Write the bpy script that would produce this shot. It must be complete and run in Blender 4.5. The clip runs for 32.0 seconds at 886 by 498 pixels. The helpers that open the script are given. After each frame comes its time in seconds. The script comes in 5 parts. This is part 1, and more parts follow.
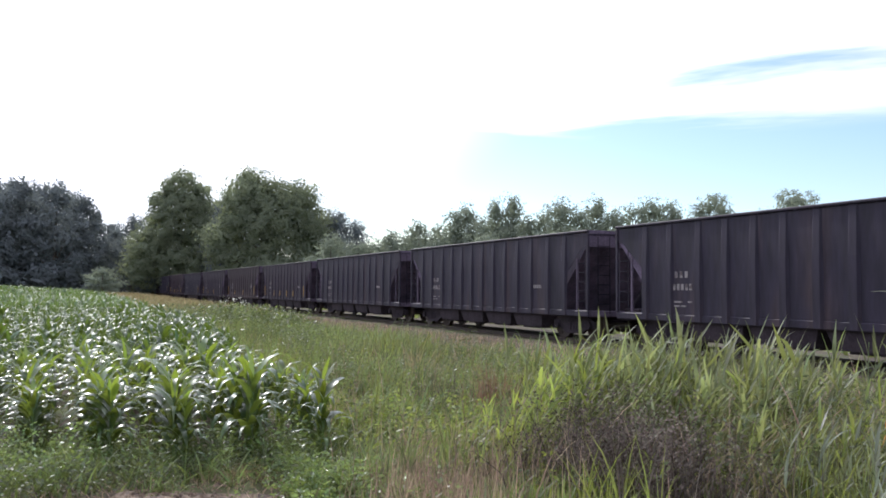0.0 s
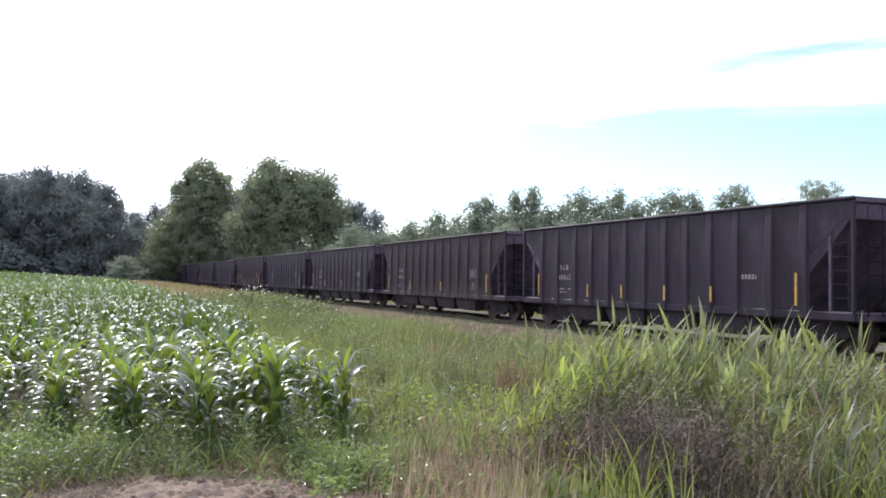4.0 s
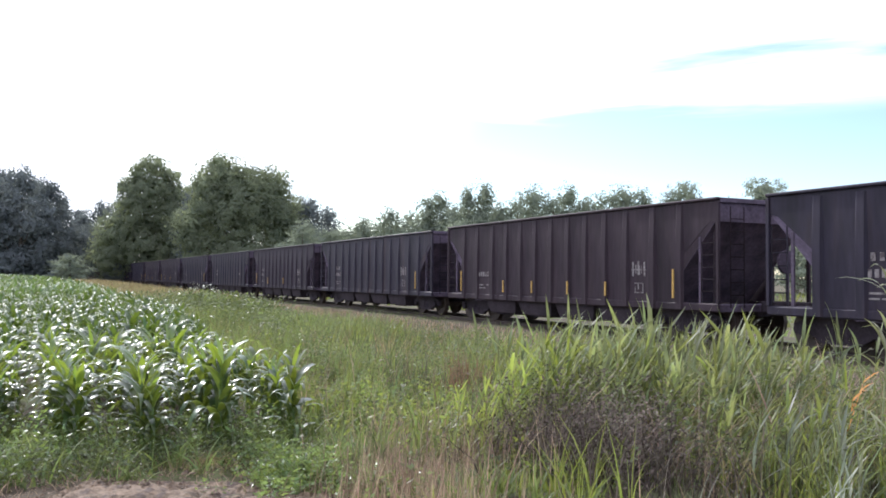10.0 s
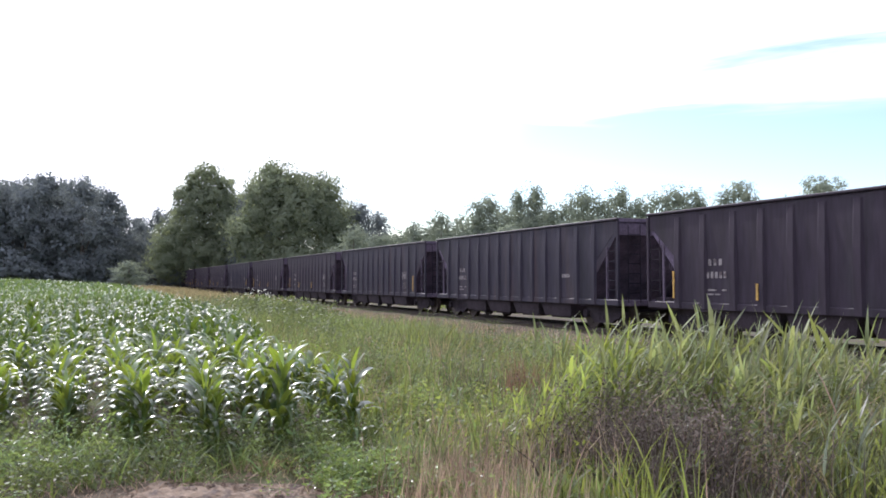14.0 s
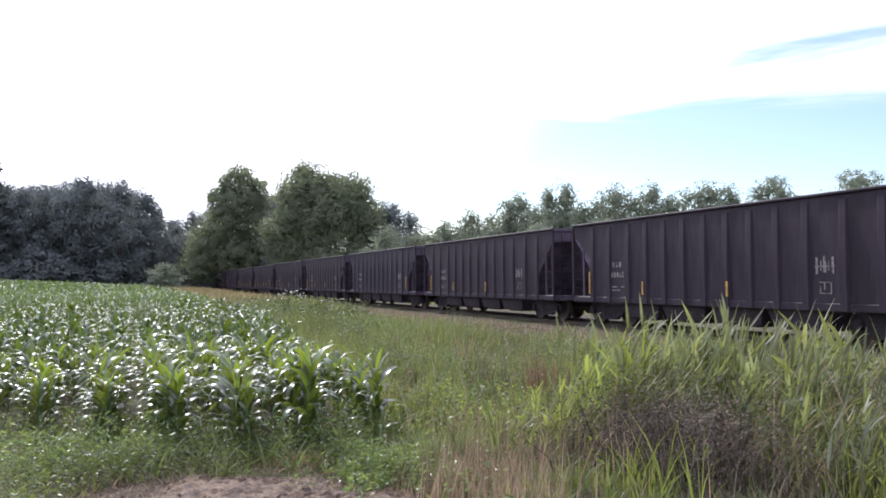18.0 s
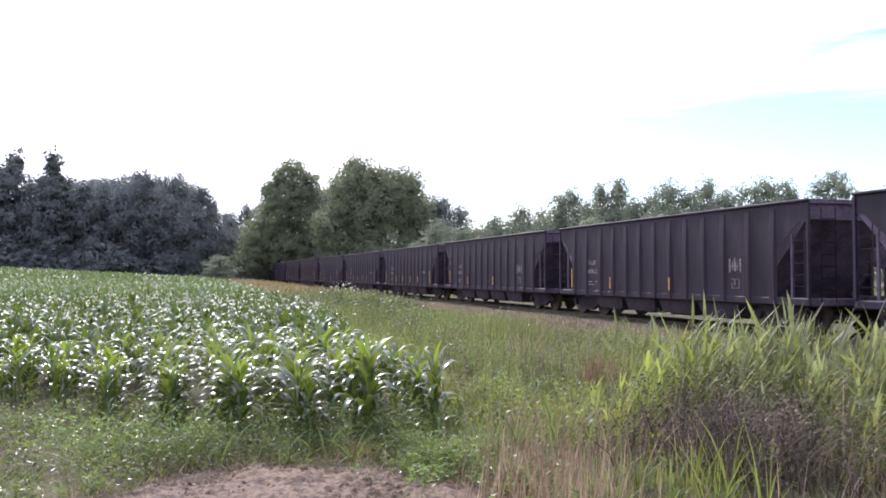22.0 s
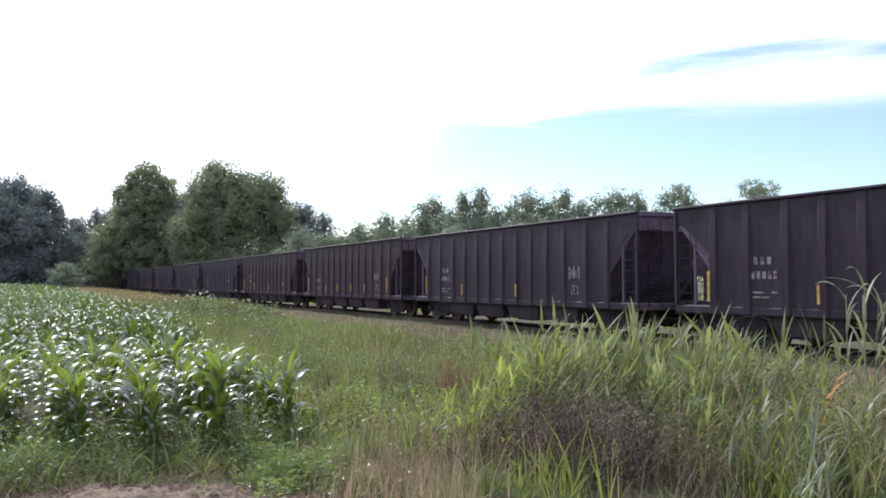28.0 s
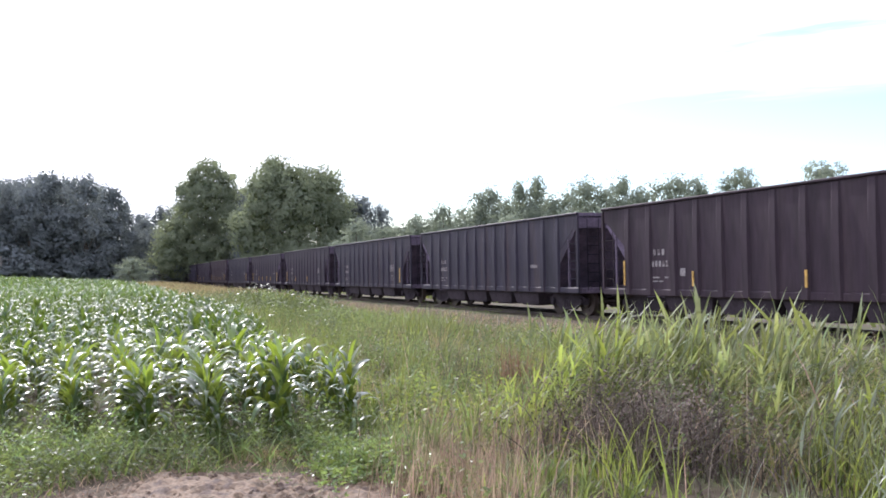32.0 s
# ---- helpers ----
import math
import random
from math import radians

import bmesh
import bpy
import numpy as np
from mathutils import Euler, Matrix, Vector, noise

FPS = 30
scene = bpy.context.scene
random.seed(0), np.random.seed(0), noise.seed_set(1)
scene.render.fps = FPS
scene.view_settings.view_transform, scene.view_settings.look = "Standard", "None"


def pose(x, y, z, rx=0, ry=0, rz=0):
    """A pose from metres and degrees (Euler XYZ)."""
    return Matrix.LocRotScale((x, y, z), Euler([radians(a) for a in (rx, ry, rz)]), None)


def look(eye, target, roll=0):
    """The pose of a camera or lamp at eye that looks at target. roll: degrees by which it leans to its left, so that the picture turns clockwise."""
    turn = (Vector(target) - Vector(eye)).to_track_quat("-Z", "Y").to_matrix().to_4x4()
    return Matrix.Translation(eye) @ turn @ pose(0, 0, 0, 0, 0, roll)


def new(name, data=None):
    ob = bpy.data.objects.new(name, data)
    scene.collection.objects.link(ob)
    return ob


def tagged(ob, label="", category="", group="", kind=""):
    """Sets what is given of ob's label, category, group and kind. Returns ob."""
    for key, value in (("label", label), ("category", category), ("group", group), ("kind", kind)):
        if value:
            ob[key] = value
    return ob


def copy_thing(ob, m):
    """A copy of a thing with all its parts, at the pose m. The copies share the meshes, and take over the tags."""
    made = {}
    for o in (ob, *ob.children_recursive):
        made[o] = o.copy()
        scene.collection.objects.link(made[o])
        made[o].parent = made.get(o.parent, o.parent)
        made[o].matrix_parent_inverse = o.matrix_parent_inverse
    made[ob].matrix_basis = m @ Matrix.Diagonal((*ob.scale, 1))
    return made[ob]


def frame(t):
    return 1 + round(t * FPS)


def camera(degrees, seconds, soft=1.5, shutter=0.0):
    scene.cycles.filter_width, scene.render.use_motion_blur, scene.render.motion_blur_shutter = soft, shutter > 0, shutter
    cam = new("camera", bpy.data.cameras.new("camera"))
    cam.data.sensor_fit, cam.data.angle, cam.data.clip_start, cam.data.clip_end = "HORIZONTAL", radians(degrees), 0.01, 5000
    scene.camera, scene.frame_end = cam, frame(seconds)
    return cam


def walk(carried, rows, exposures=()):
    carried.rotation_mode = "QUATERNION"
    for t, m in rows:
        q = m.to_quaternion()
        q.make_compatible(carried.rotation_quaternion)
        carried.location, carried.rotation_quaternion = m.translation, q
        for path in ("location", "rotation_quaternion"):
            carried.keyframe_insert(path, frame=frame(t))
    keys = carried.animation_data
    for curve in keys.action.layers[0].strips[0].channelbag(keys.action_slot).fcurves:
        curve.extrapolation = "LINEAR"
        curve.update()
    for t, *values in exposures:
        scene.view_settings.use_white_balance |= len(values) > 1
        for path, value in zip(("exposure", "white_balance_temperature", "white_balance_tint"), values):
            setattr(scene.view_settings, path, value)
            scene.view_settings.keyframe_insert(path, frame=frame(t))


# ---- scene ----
cam = camera(56.0, 32.0, soft=1.75)
# seconds, eye x y z, yaw, pitch, roll: a hand-held camera on one spot beside the track, which runs along y
ROWS = [
    (0.0, 0.028, 0.089, 1.598, -24.60, 2.86, -0.42),
    (0.5, 0.028, 0.097, 1.598, -24.68, 2.88, -0.57),
    (1.0, 0.020, 0.084, 1.597, -24.63, 2.96, -0.76),
    (1.5, 0.024, 0.104, 1.596, -24.28, 2.92, -0.72),
    (2.0, 0.025, 0.106, 1.596, -23.95, 2.73, -0.56),
    (2.5, 0.021, 0.115, 1.592, -23.84, 2.35, -0.50),
    (3.0, 0.017, 0.126, 1.591, -23.67, 2.21, -0.48),
    (3.5, 0.017, 0.117, 1.586, -23.52, 2.21, -0.49),
    (5.5, 0.007, 0.116, 1.581, -22.57, 1.65, -1.58),
    (6.0, 0.018, 0.113, 1.585, -25.78, 1.14, -0.77),
    (6.5, 0.024, 0.106, 1.589, -27.49, 1.04, -0.25),
    (7.0, 0.002, 0.128, 1.589, -30.82, 1.90, -0.45),
    (7.5, 0.004, 0.169, 1.582, -27.62, 2.59, 0.06),
    (8.0, 0.004, 0.160, 1.586, -27.59, 2.35, 0.21),
    (8.5, 0.013, 0.144, 1.588, -26.89, 2.67, 0.22),
    (9.0, 0.044, 0.145, 1.591, -27.75, 1.89, 0.48),
    (9.5, 0.049, 0.141, 1.589, -27.40, 2.09, -0.40),
    (10.0, 0.053, 0.129, 1.586, -26.50, 1.99, -0.43),
    (10.5, 0.056, 0.115, 1.589, -26.29, 2.22, -0.08),
    (11.0, 0.067, 0.120, 1.589, -25.98, 2.51, 0.22),
    (11.5, 0.076, 0.123, 1.586, -25.83, 2.31, 0.36),
    (12.0, 0.074, 0.114, 1.586, -25.61, 2.04, 0.39),
    (12.5, 0.074, 0.127, 1.588, -24.33, 2.02, 0.02),
    (13.0, 0.029, 0.145, 1.587, -22.81, 2.02, -0.29),
    (13.5, -0.014, 0.147, 1.585, -19.82, 2.29, 0.39),
    (14.0, -0.003, 0.159, 1.582, -23.05, 2.22, 0.06),
    (14.5, -0.004, 0.151, 1.593, -23.44, 2.73, -0.59),
    (15.0, -0.003, 0.141, 1.592, -23.20, 2.52, -0.02),
    (15.5, 0.024, 0.140, 1.595, -22.02, 2.58, 0.39),
    (17.5, -0.004, -0.173, 1.612, -20.98, 2.30, 0.43),
    (18.0, -0.005, -0.169, 1.614, -20.83, 2.15, 0.57),
    (18.5, -0.007, -0.174, 1.612, -20.15, 1.92, 0.69),
    (19.0, -0.008, -0.173, 1.615, -18.56, 1.92, 0.87),
    (19.5, -0.007, -0.171, 1.622, -17.95, 1.35, 1.09),
    (20.0, -0.019, -0.169, 1.618, -17.35, 1.31, 1.12),
    (20.5, -0.041, -0.161, 1.616, -16.34, 1.32, 0.87),
    (21.0, -0.057, -0.160, 1.615, -15.70, 1.45, 0.65),
    (21.5, -0.077, -0.141, 1.611, -16.71, 2.14, 0.50),
    (22.0, -0.093, -0.135, 1.607, -17.44, 1.77, 0.02),
    (22.5, -0.085, -0.110, 1.601, -17.58, 1.06, 0.15),
    (23.0, -0.070, -0.102, 1.600, -20.39, 0.38, -0.42),
    (23.5, -0.078, -0.119, 1.607, -21.81, 1.02, -0.17),
    (24.0, -0.071, -0.143, 1.609, -22.79, 2.36, 0.69),
    (24.5, -0.075, -0.150, 1.608, -21.80, 2.94, 1.01),
    (25.0, -0.056, -0.126, 1.601, -22.08, 2.13, 0.99),
    (25.5, -0.021, -0.117, 1.606, -22.46, 2.09, 0.96),
    (26.0, -0.008, -0.111, 1.613, -24.52, 2.34, 1.02),
    (26.5, -0.002, -0.116, 1.608, -25.20, 2.67, 0.73),
    (28.5, -0.000, -0.142, 1.611, -26.91, 2.12, 0.15),
    (29.0, 0.002, -0.136, 1.608, -26.14, 1.96, 0.52),
    (29.5, 0.004, -0.117, 1.607, -25.38, 1.71, 0.53),
    (30.0, -0.001, -0.113, 1.608, -24.99, 1.72, 0.51),
    (30.5, 0.004, -0.112, 1.607, -23.77, 1.63, 0.63),
    (31.0, 0.003, -0.117, 1.609, -23.28, 1.65, 0.75),
    (31.5, -0.004, -0.108, 1.603, -23.08, 1.62, 0.80),
    (32.0, 0.008, -0.095, 1.604, -22.79, 1.60, 1.02),
]
EXPOSURES = [(0, -0.08, 5920, 15), (3, 0.10, 5920, 16), (5, 0.24, 5920, 16), (6, 0.22, 5920, 15), (7, 0.38, 5920, 15), (8, 0.16, 5920, 15), (9, 0.13, 5920, 14), (10, 0.20, 5920, 14), (12, 0.26, 5920, 15), (13, 0.44, 5920, 20), (14, 0.18, 5920, 18), (15, 0.21, 5920, 18), (18, -0.01, 5920, 19), (20, 0.16, 5920, 23), (22, 0.23, 5920, 23), (23, 0.21, 5920, 19), (24, 0.44, 5920, 20), (25, 0.18, 5920, 19), (26, 0.08, 5920, 15), (29, -0.06, 5920, 13), (30, 0.16, 5920, 14), (31, 0.28, 5920, 16), (32, 0.45, 5920, 18)]
walk(cam, [(t, pose(x, y, z, 90 + pitch, roll, yaw)) for t, x, y, z, yaw, pitch, roll in ROWS], EXPOSURES)

# ---- world, sun ----
SUN_AZ, SUN_EL = radians(-6), radians(37)   # azimuth from +y towards +x
sun_dir = Vector((math.sin(SUN_AZ) * math.cos(SUN_EL), math.cos(SUN_AZ) * math.cos(SUN_EL), math.sin(SUN_EL)))


def make_world():
    world = bpy.data.worlds.new("sky")
    scene.world = world
    world.use_nodes = True
    nt = world.node_tree
    nt.nodes.clear()
    N, L = nt.nodes.new, nt.links.new

    def math_node(op, a, b=None, c=None, clamp=False):
        n = N("ShaderNodeMath")
        n.operation, n.use_clamp = op, clamp
        for i, v in enumerate((a, b, c)):
            if v is None:
                continue
            if isinstance(v, (int, float)):
                n.inputs[i].default_value = v
            else:
                L(v, n.inputs[i])
        return n.outputs[0]

    def smooth(v, lo, hi):
        n = N("ShaderNodeMapRange")
        n.interpolation_type = "SMOOTHSTEP"
        L(v, n.inputs[0])
        n.inputs[1].default_value, n.inputs[2].default_value = lo, hi
        return n.outputs[0]

    sky = N("ShaderNodeTexSky")
    sky.sky_type, sky.sun_disc = "NISHITA", False
    sky.sun_elevation, sky.sun_rotation = SUN_EL, SUN_AZ
    sky.air_density, sky.dust_density, sky.ozone_density = 1.0, 0.6, 1.5
    co = N("ShaderNodeTexCoord")
    sep = N("ShaderNodeSeparateXYZ")
    L(co.outputs["Generated"], sep.inputs[0])
    # the cloud layer lies in a plane overhead
    up = math_node("ADD", math_node("MAXIMUM", sep.outputs[2], 0.0), 0.06)
    px, py = math_node("DIVIDE", sep.outputs[0], up), math_node("DIVIDE", sep.outputs[1], up)
    comb = N("ShaderNodeCombineXYZ")
    along = math_node("MULTIPLY", math_node("SUBTRACT", px, py), 0.30)
    across = math_node("MULTIPLY", math_node("ADD", px, py), 0.85)
    L(along, comb.inputs[0]), L(across, comb.inputs[1])
    wisps = N("ShaderNodeTexNoise")
    L(comb.outputs[0], wisps.inputs["Vector"])
    wisps.inputs["Scale"].default_value, wisps.inputs["Detail"].default_value = 1.1, 6
    wisps.inputs["Roughness"].default_value, wisps.inputs["Distortion"].default_value = 0.55, 0.3
    # the edge of the bank: clear sky towards the horizon on the right
    reach = math_node("SQRT", math_node("ADD", math_node("MULTIPLY", px, px), math_node("MULTIPLY", py, py)))
    edge = math_node("ADD", reach, math_node("MULTIPLY", math_node("SUBTRACT", wisps.outputs[0], 0.5), 1.6))
    bank = math_node("SUBTRACT", 1.0, smooth(edge, 3.75, 4.05))
    holes = smooth(math_node("SUBTRACT", wisps.outputs[0], math_node("MULTIPLY", smooth(px, 1.2, 2.6), 0.145)), 0.22, 0.44)
    bank = math_node("MULTIPLY", bank, holes)
    # thin bright veil round the sun
    dot = N("ShaderNodeVectorMath")
    dot.operation = "DOT_PRODUCT"
    L(co.outputs["Generated"], dot.inputs[0])
    dot.inputs[1].default_value = sun_dir
    veil = smooth(dot.outputs["Value"], 0.74, 0.86)
    cover = math_node("MAXIMUM", bank, veil)
    glow = math_node("MULTIPLY", smooth(dot.outputs["Value"], 0.55, 1.0), CLOUD_NEAR_SUN)
    bright = math_node("ADD", CLOUD, glow)
    cloud = N("ShaderNodeCombineColor")
    L(bright, cloud.inputs[0]), L(bright, cloud.inputs[1]), L(math_node("MULTIPLY", bright, 1.02), cloud.inputs[2])
    scaled = N("ShaderNodeVectorMath")
    scaled.operation = "SCALE"
    L(sky.outputs[0], scaled.inputs[0])
    scaled.inputs["Scale"].default_value = SKY
    mix = N("ShaderNodeMix")
    mix.data_type = "RGBA"
    L(cover, mix.inputs[0]), L(scaled.outputs[0], mix.inputs[6]), L(cloud.outputs[0], mix.inputs[7])
    bg = N("ShaderNodeBackground")
    bg.inputs[1].default_value = 1.0
    L(mix.outputs[2], bg.inputs[0])
    out = N("ShaderNodeOutputWorld")
    L(bg.outputs[0], out.inputs[0])


SKY, CLOUD, CLOUD_NEAR_SUN = 0.175, 1.45, 1.2
make_world()
sun = new("sun", bpy.data.lights.new("sun", "SUN"))
sun.data.energy, sun.data.angle, sun.data.color = 3.3, radians(0.6), (1.0, 0.94, 0.84)
sun.matrix_world = look((0, 0, 60), tuple(Vector((0, 0, 60)) - sun_dir))


# ---- materials ----
def material(name, color, rough=0.7, metal=0.0, vary=0.25, scale=3.0, fine=40.0, bump=0.0, stain=None, stain_amount=0.0, island=0.0, thin=0.0, thin_color=None, obj=0.0, spec=0.5, stretch=None, scrape=None):
    """A surface: colour varied at two scales and by piece, a second colour in stains, fine relief; thin: the share of light let through (leaves)."""
    m = bpy.data.materials.new(name)
    m.use_nodes = True
    nt = m.node_tree
    N, L = nt.nodes.new, nt.links.new
    b = nt.nodes["Principled BSDF"]
    b.inputs["Roughness"].default_value, b.inputs["Metallic"].default_value = rough, metal
    b.inputs["Specular IOR Level"].default_value = spec
    co = N("ShaderNodeTexCoord")
    big, small = N("ShaderNodeTexNoise"), N("ShaderNodeTexNoise")
    where = co.outputs["Object"]
    if stretch:
        squeeze = N("ShaderNodeMapping")
        squeeze.inputs["Scale"].default_value = stretch
        L(where, squeeze.inputs["Vector"])
        where = squeeze.outputs[0]
    for n, s, d in ((big, scale, 5), (small, fine, 3)):
        L(where, n.inputs["Vector"])
        n.inputs["Scale"].default_value, n.inputs["Detail"].default_value = s, d
    rgb = N("ShaderNodeRGB")
    rgb.outputs[0].default_value = (*color, 1)
    last = rgb.outputs[0]

    def mixed(kind, fac, a, c):
        x = N("ShaderNodeMix")
        x.data_type, x.blend_type = "RGBA", kind
        if isinstance(fac, (int, float)):
            x.inputs[0].default_value = fac
        else:
            L(fac, x.inputs[0])
        for i, v in ((6, a), (7, c)):
            if isinstance(v, tuple):
                x.inputs[i].default_value = (*v, 1)
            else:
                L(v, x.inputs[i])
        return x.outputs[2]

    def remap(v, lo, hi, a, c):
        x = N("ShaderNodeMapRange")
        L(v, x.inputs[0])
        for i, q in enumerate((lo, hi, a, c)):
            x.inputs[i + 1].default_value = q
        return x.outputs[0]

    if stain:
        last = mixed("MIX", remap(big.outputs[0], 0.62 - 0.3 * stain_amount, 0.75 - 0.2 * stain_amount, 0, 1), last, stain)
    if scrape:
        # upright scratches of bare and chalky metal low on the sheet
        worn = N("ShaderNodeTexNoise")
        squash = N("ShaderNodeMapping")
        squash.inputs["Scale"].default_value = (1, 3.2, 0.7)
        L(co.outputs["Object"], squash.inputs["Vector"]), L(squash.outputs[0], worn.inputs["Vector"])
        worn.inputs["Scale"].default_value, worn.inputs["Detail"].default_value, worn.inputs["Roughness"].default_value = 1.5, 6, 0.7
        height = N("ShaderNodeSeparateXYZ")
        L(co.outputs["Object"], height.inputs[0])
        edge = N("ShaderNodeMath")
        edge.operation = "SUBTRACT"
        L(worn.outputs[0], edge.inputs[0]), L(remap(height.outputs[2], 0.9, 1.9, 0.0, 0.22), edge.inputs[1])
        last = mixed("MIX", remap(edge.outputs[0], 0.49, 0.56, 0, 0.8), last, scrape)
    val = remap(big.outputs[0], 0.3, 0.7, 1 - vary, 1 + vary)
    hsv = N("ShaderNodeHueSaturation")
    L(val, hsv.inputs["Value"]), L(last, hsv.inputs["Color"])
    last = hsv.outputs[0]
    hsv2 = N("ShaderNodeHueSaturation")
    L(remap(small.outputs[0], 0.3, 0.7, 1 - vary * 0.6, 1 + vary * 0.6), hsv2.inputs["Value"]), L(last, hsv2.inputs["Color"])
    last = hsv2.outputs[0]
    if island or obj:
        hsv3 = N("ShaderNodeHueSaturation")
        if island:
            src = N("ShaderNodeNewGeometry").outputs["Random Per Island"]
        else:
            src = N("ShaderNodeObjectInfo").outputs["Random"]
        amount = island or obj
        L(remap(src, 0, 1, 1 - amount, 1 + amount), hsv3.inputs["Value"])
        twist = N("ShaderNodeMath")
        twist.operation = "FRACT"
        mul = N("ShaderNodeMath")
        mul.operation = "MULTIPLY"
        L(src, mul.inputs[0])
        mul.inputs[1].default_value = 17.3
        L(mul.outputs[0], twist.inputs[0])
        L(remap(twist.outputs[0], 0, 1, 0.5 - 0.06 * amount, 0.5 + 0.05 * amount), hsv3.inputs["Hue"])
        L(last, hsv3.inputs["Color"])
        last = hsv3.outputs[0]
    L(last, b.inputs["Base Color"])
    if bump:
        bp = N("ShaderNodeBump")
        bp.inputs["Strength"].default_value = bump
        bp.inputs["Distance"].default_value = 0.02
        L(small.outputs[0], bp.inputs["Height"]), L(bp.outputs[0], b.inputs["Normal"])
    if thin:
        tr = N("ShaderNodeBsdfTranslucent")
        if thin_color:
            L(mixed("MULTIPLY", 1.0, mixed("MIX", 0.5, last, thin_color), (1.9, 1.9, 1.9)), tr.inputs[0])
        else:
            L(last, tr.inputs[0])
        mx = N("ShaderNodeMixShader")
        mx.inputs[0].default_value = thin
        L(b.outputs[0], mx.inputs[1]), L(tr.outputs[0], mx.inputs[2])
        L(mx.outputs[0], nt.nodes["Material Output"].inputs[0])
    return m


M_SOIL = material("soil", (0.085, 0.066, 0.048), 0.95, vary=0.35, scale=0.8, fine=9, bump=0.8, stain=(0.065, 0.075, 0.032), stain_amount=0.5, spec=0.2)
M_MUD = material("mud", (0.185, 0.130, 0.090), 0.8, vary=0.6, scale=8, fine=30, bump=1.0, stain=(0.050, 0.034, 0.028), stain_amount=0.62, spec=0.3)
M_PUDDLE = material("puddle_water", (0.10, 0.085, 0.065), 0.06, vary=0.1, scale=3)
M_BALLAST = material("ballast", (0.20, 0.175, 0.17), 0.95, vary=0.4, scale=2, fine=18, bump=1.0, island=0.35)
M_TIE = material("tie", (0.09, 0.075, 0.065), 0.9, vary=0.3, scale=4, fine=30, obj=0.25)
M_RAIL = material("rail", (0.075, 0.055, 0.05), 0.6, metal=0.5, vary=0.2, scale=6)
M_CORN = material("corn_leaf", (0.025, 0.052, 0.022), 0.36, vary=0.25, scale=2, fine=30, island=0.5, thin=0.20, thin_color=(0.25, 0.34, 0.03), spec=0.2)
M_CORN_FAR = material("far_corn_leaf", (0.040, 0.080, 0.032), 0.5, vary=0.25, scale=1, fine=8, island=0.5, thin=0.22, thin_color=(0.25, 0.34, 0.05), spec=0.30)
M_CORN_OBJ = material("corn_leaf_near", (0.024, 0.050, 0.020), 0.29, vary=0.25, scale=6, fine=60, obj=0.55, thin=0.22, thin_color=(0.32, 0.38, 0.03), spec=0.44)
M_STALK = material("corn_stalk", (0.09, 0.14, 0.045), 0.5, vary=0.2, scale=8, fine=60)
M_GRASS = material("grass", (0.132, 0.150, 0.066), 0.42, vary=0.5, scale=0.55, fine=3, island=0.75, thin=0.28, thin_color=(0.31, 0.33, 0.07), stain=(0.056, 0.088, 0.042), stain_amount=0.85, spec=0.5)
M_GRASS2 = material("weeds", (0.094, 0.126, 0.050), 0.48, vary=0.45, scale=0.8, fine=4, island=0.7, thin=0.28, thin_color=(0.27, 0.33, 0.06), spec=0.5)
M_FORB = material("weed_leaf", (0.088, 0.116, 0.050), 0.42, vary=0.4, scale=0.6, fine=4, island=0.7, thin=0.28, thin_color=(0.26, 0.31, 0.06), spec=0.5)
M_DRY = material("dry_grass", (0.32, 0.235, 0.165), 0.7, vary=0.3, scale=1.5, fine=6, island=0.5, thin=0.28, spec=0.35)
M_REED = material("reed_leaf", (0.100, 0.118, 0.057), 0.5, vary=0.45, scale=1.1, fine=6, island=0.8, thin=0.31, thin_color=(0.30, 0.33, 0.08), spec=0.4)
M_REED_OBJ = material("reed_leaf_near", (0.100, 0.124, 0.058), 0.5, vary=0.35, scale=2, fine=10, obj=0.6, thin=0.26, thin_color=(0.30, 0.32, 0.07), spec=0.3)
# brighter, yellower copy of the reed leaf, with sunlight put into its colour
M_REED_LIT = material("sunlit_reed_leaf", (0.128, 0.160, 0.050), 0.45, vary=0.35, scale=0.7, fine=5, island=0.55, thin=0.38, thin_color=(0.33, 0.38, 0.05), spec=0.4)
# the gloss of sky and sun on the blades is painted as a pale base
M_REED_SHEEN = material("sheen_reed_leaf", (0.120, 0.136, 0.098), 0.42, vary=0.35, scale=1.2, fine=6, island=0.7, thin=0.24, thin_color=(0.27, 0.29, 0.12), spec=0.5)
M_REED_FEATHER = material("feather_reed_leaf", (0.150, 0.160, 0.095), 0.45, vary=0.35, scale=2, fine=10, obj=0.5, thin=0.28, thin_color=(0.30, 0.31, 0.12), spec=0.5)
M_CORN_YOUNG = material("young_corn_leaf", (0.050, 0.092, 0.026), 0.4, vary=0.25, scale=6, fine=60, obj=0.5, thin=0.33, thin_color=(0.32, 0.40, 0.03), spec=0.7)
M_FORB_DARK = material("dark_weed_leaf", (0.064, 0.080, 0.042), 0.5, vary=0.4, scale=0.6, fine=4, island=0.6, thin=0.22, thin_color=(0.22, 0.26, 0.06), spec=0.25)
M_RUST = material("rusty_weed", (0.21, 0.12, 0.085), 0.85, vary=0.35, scale=2, fine=8, island=0.5, thin=0.2, spec=0.2)
M_BROWN = material("dead_weed", (0.104, 0.084, 0.070), 0.85, vary=0.35, scale=2, fine=8, island=0.6, thin=0.14, spec=0.25)
M_STRAW = material("straw_grass", (0.29, 0.235, 0.12), 0.75, vary=0.3, scale=0.6, fine=5, island=0.45, thin=0.25, spec=0.25)
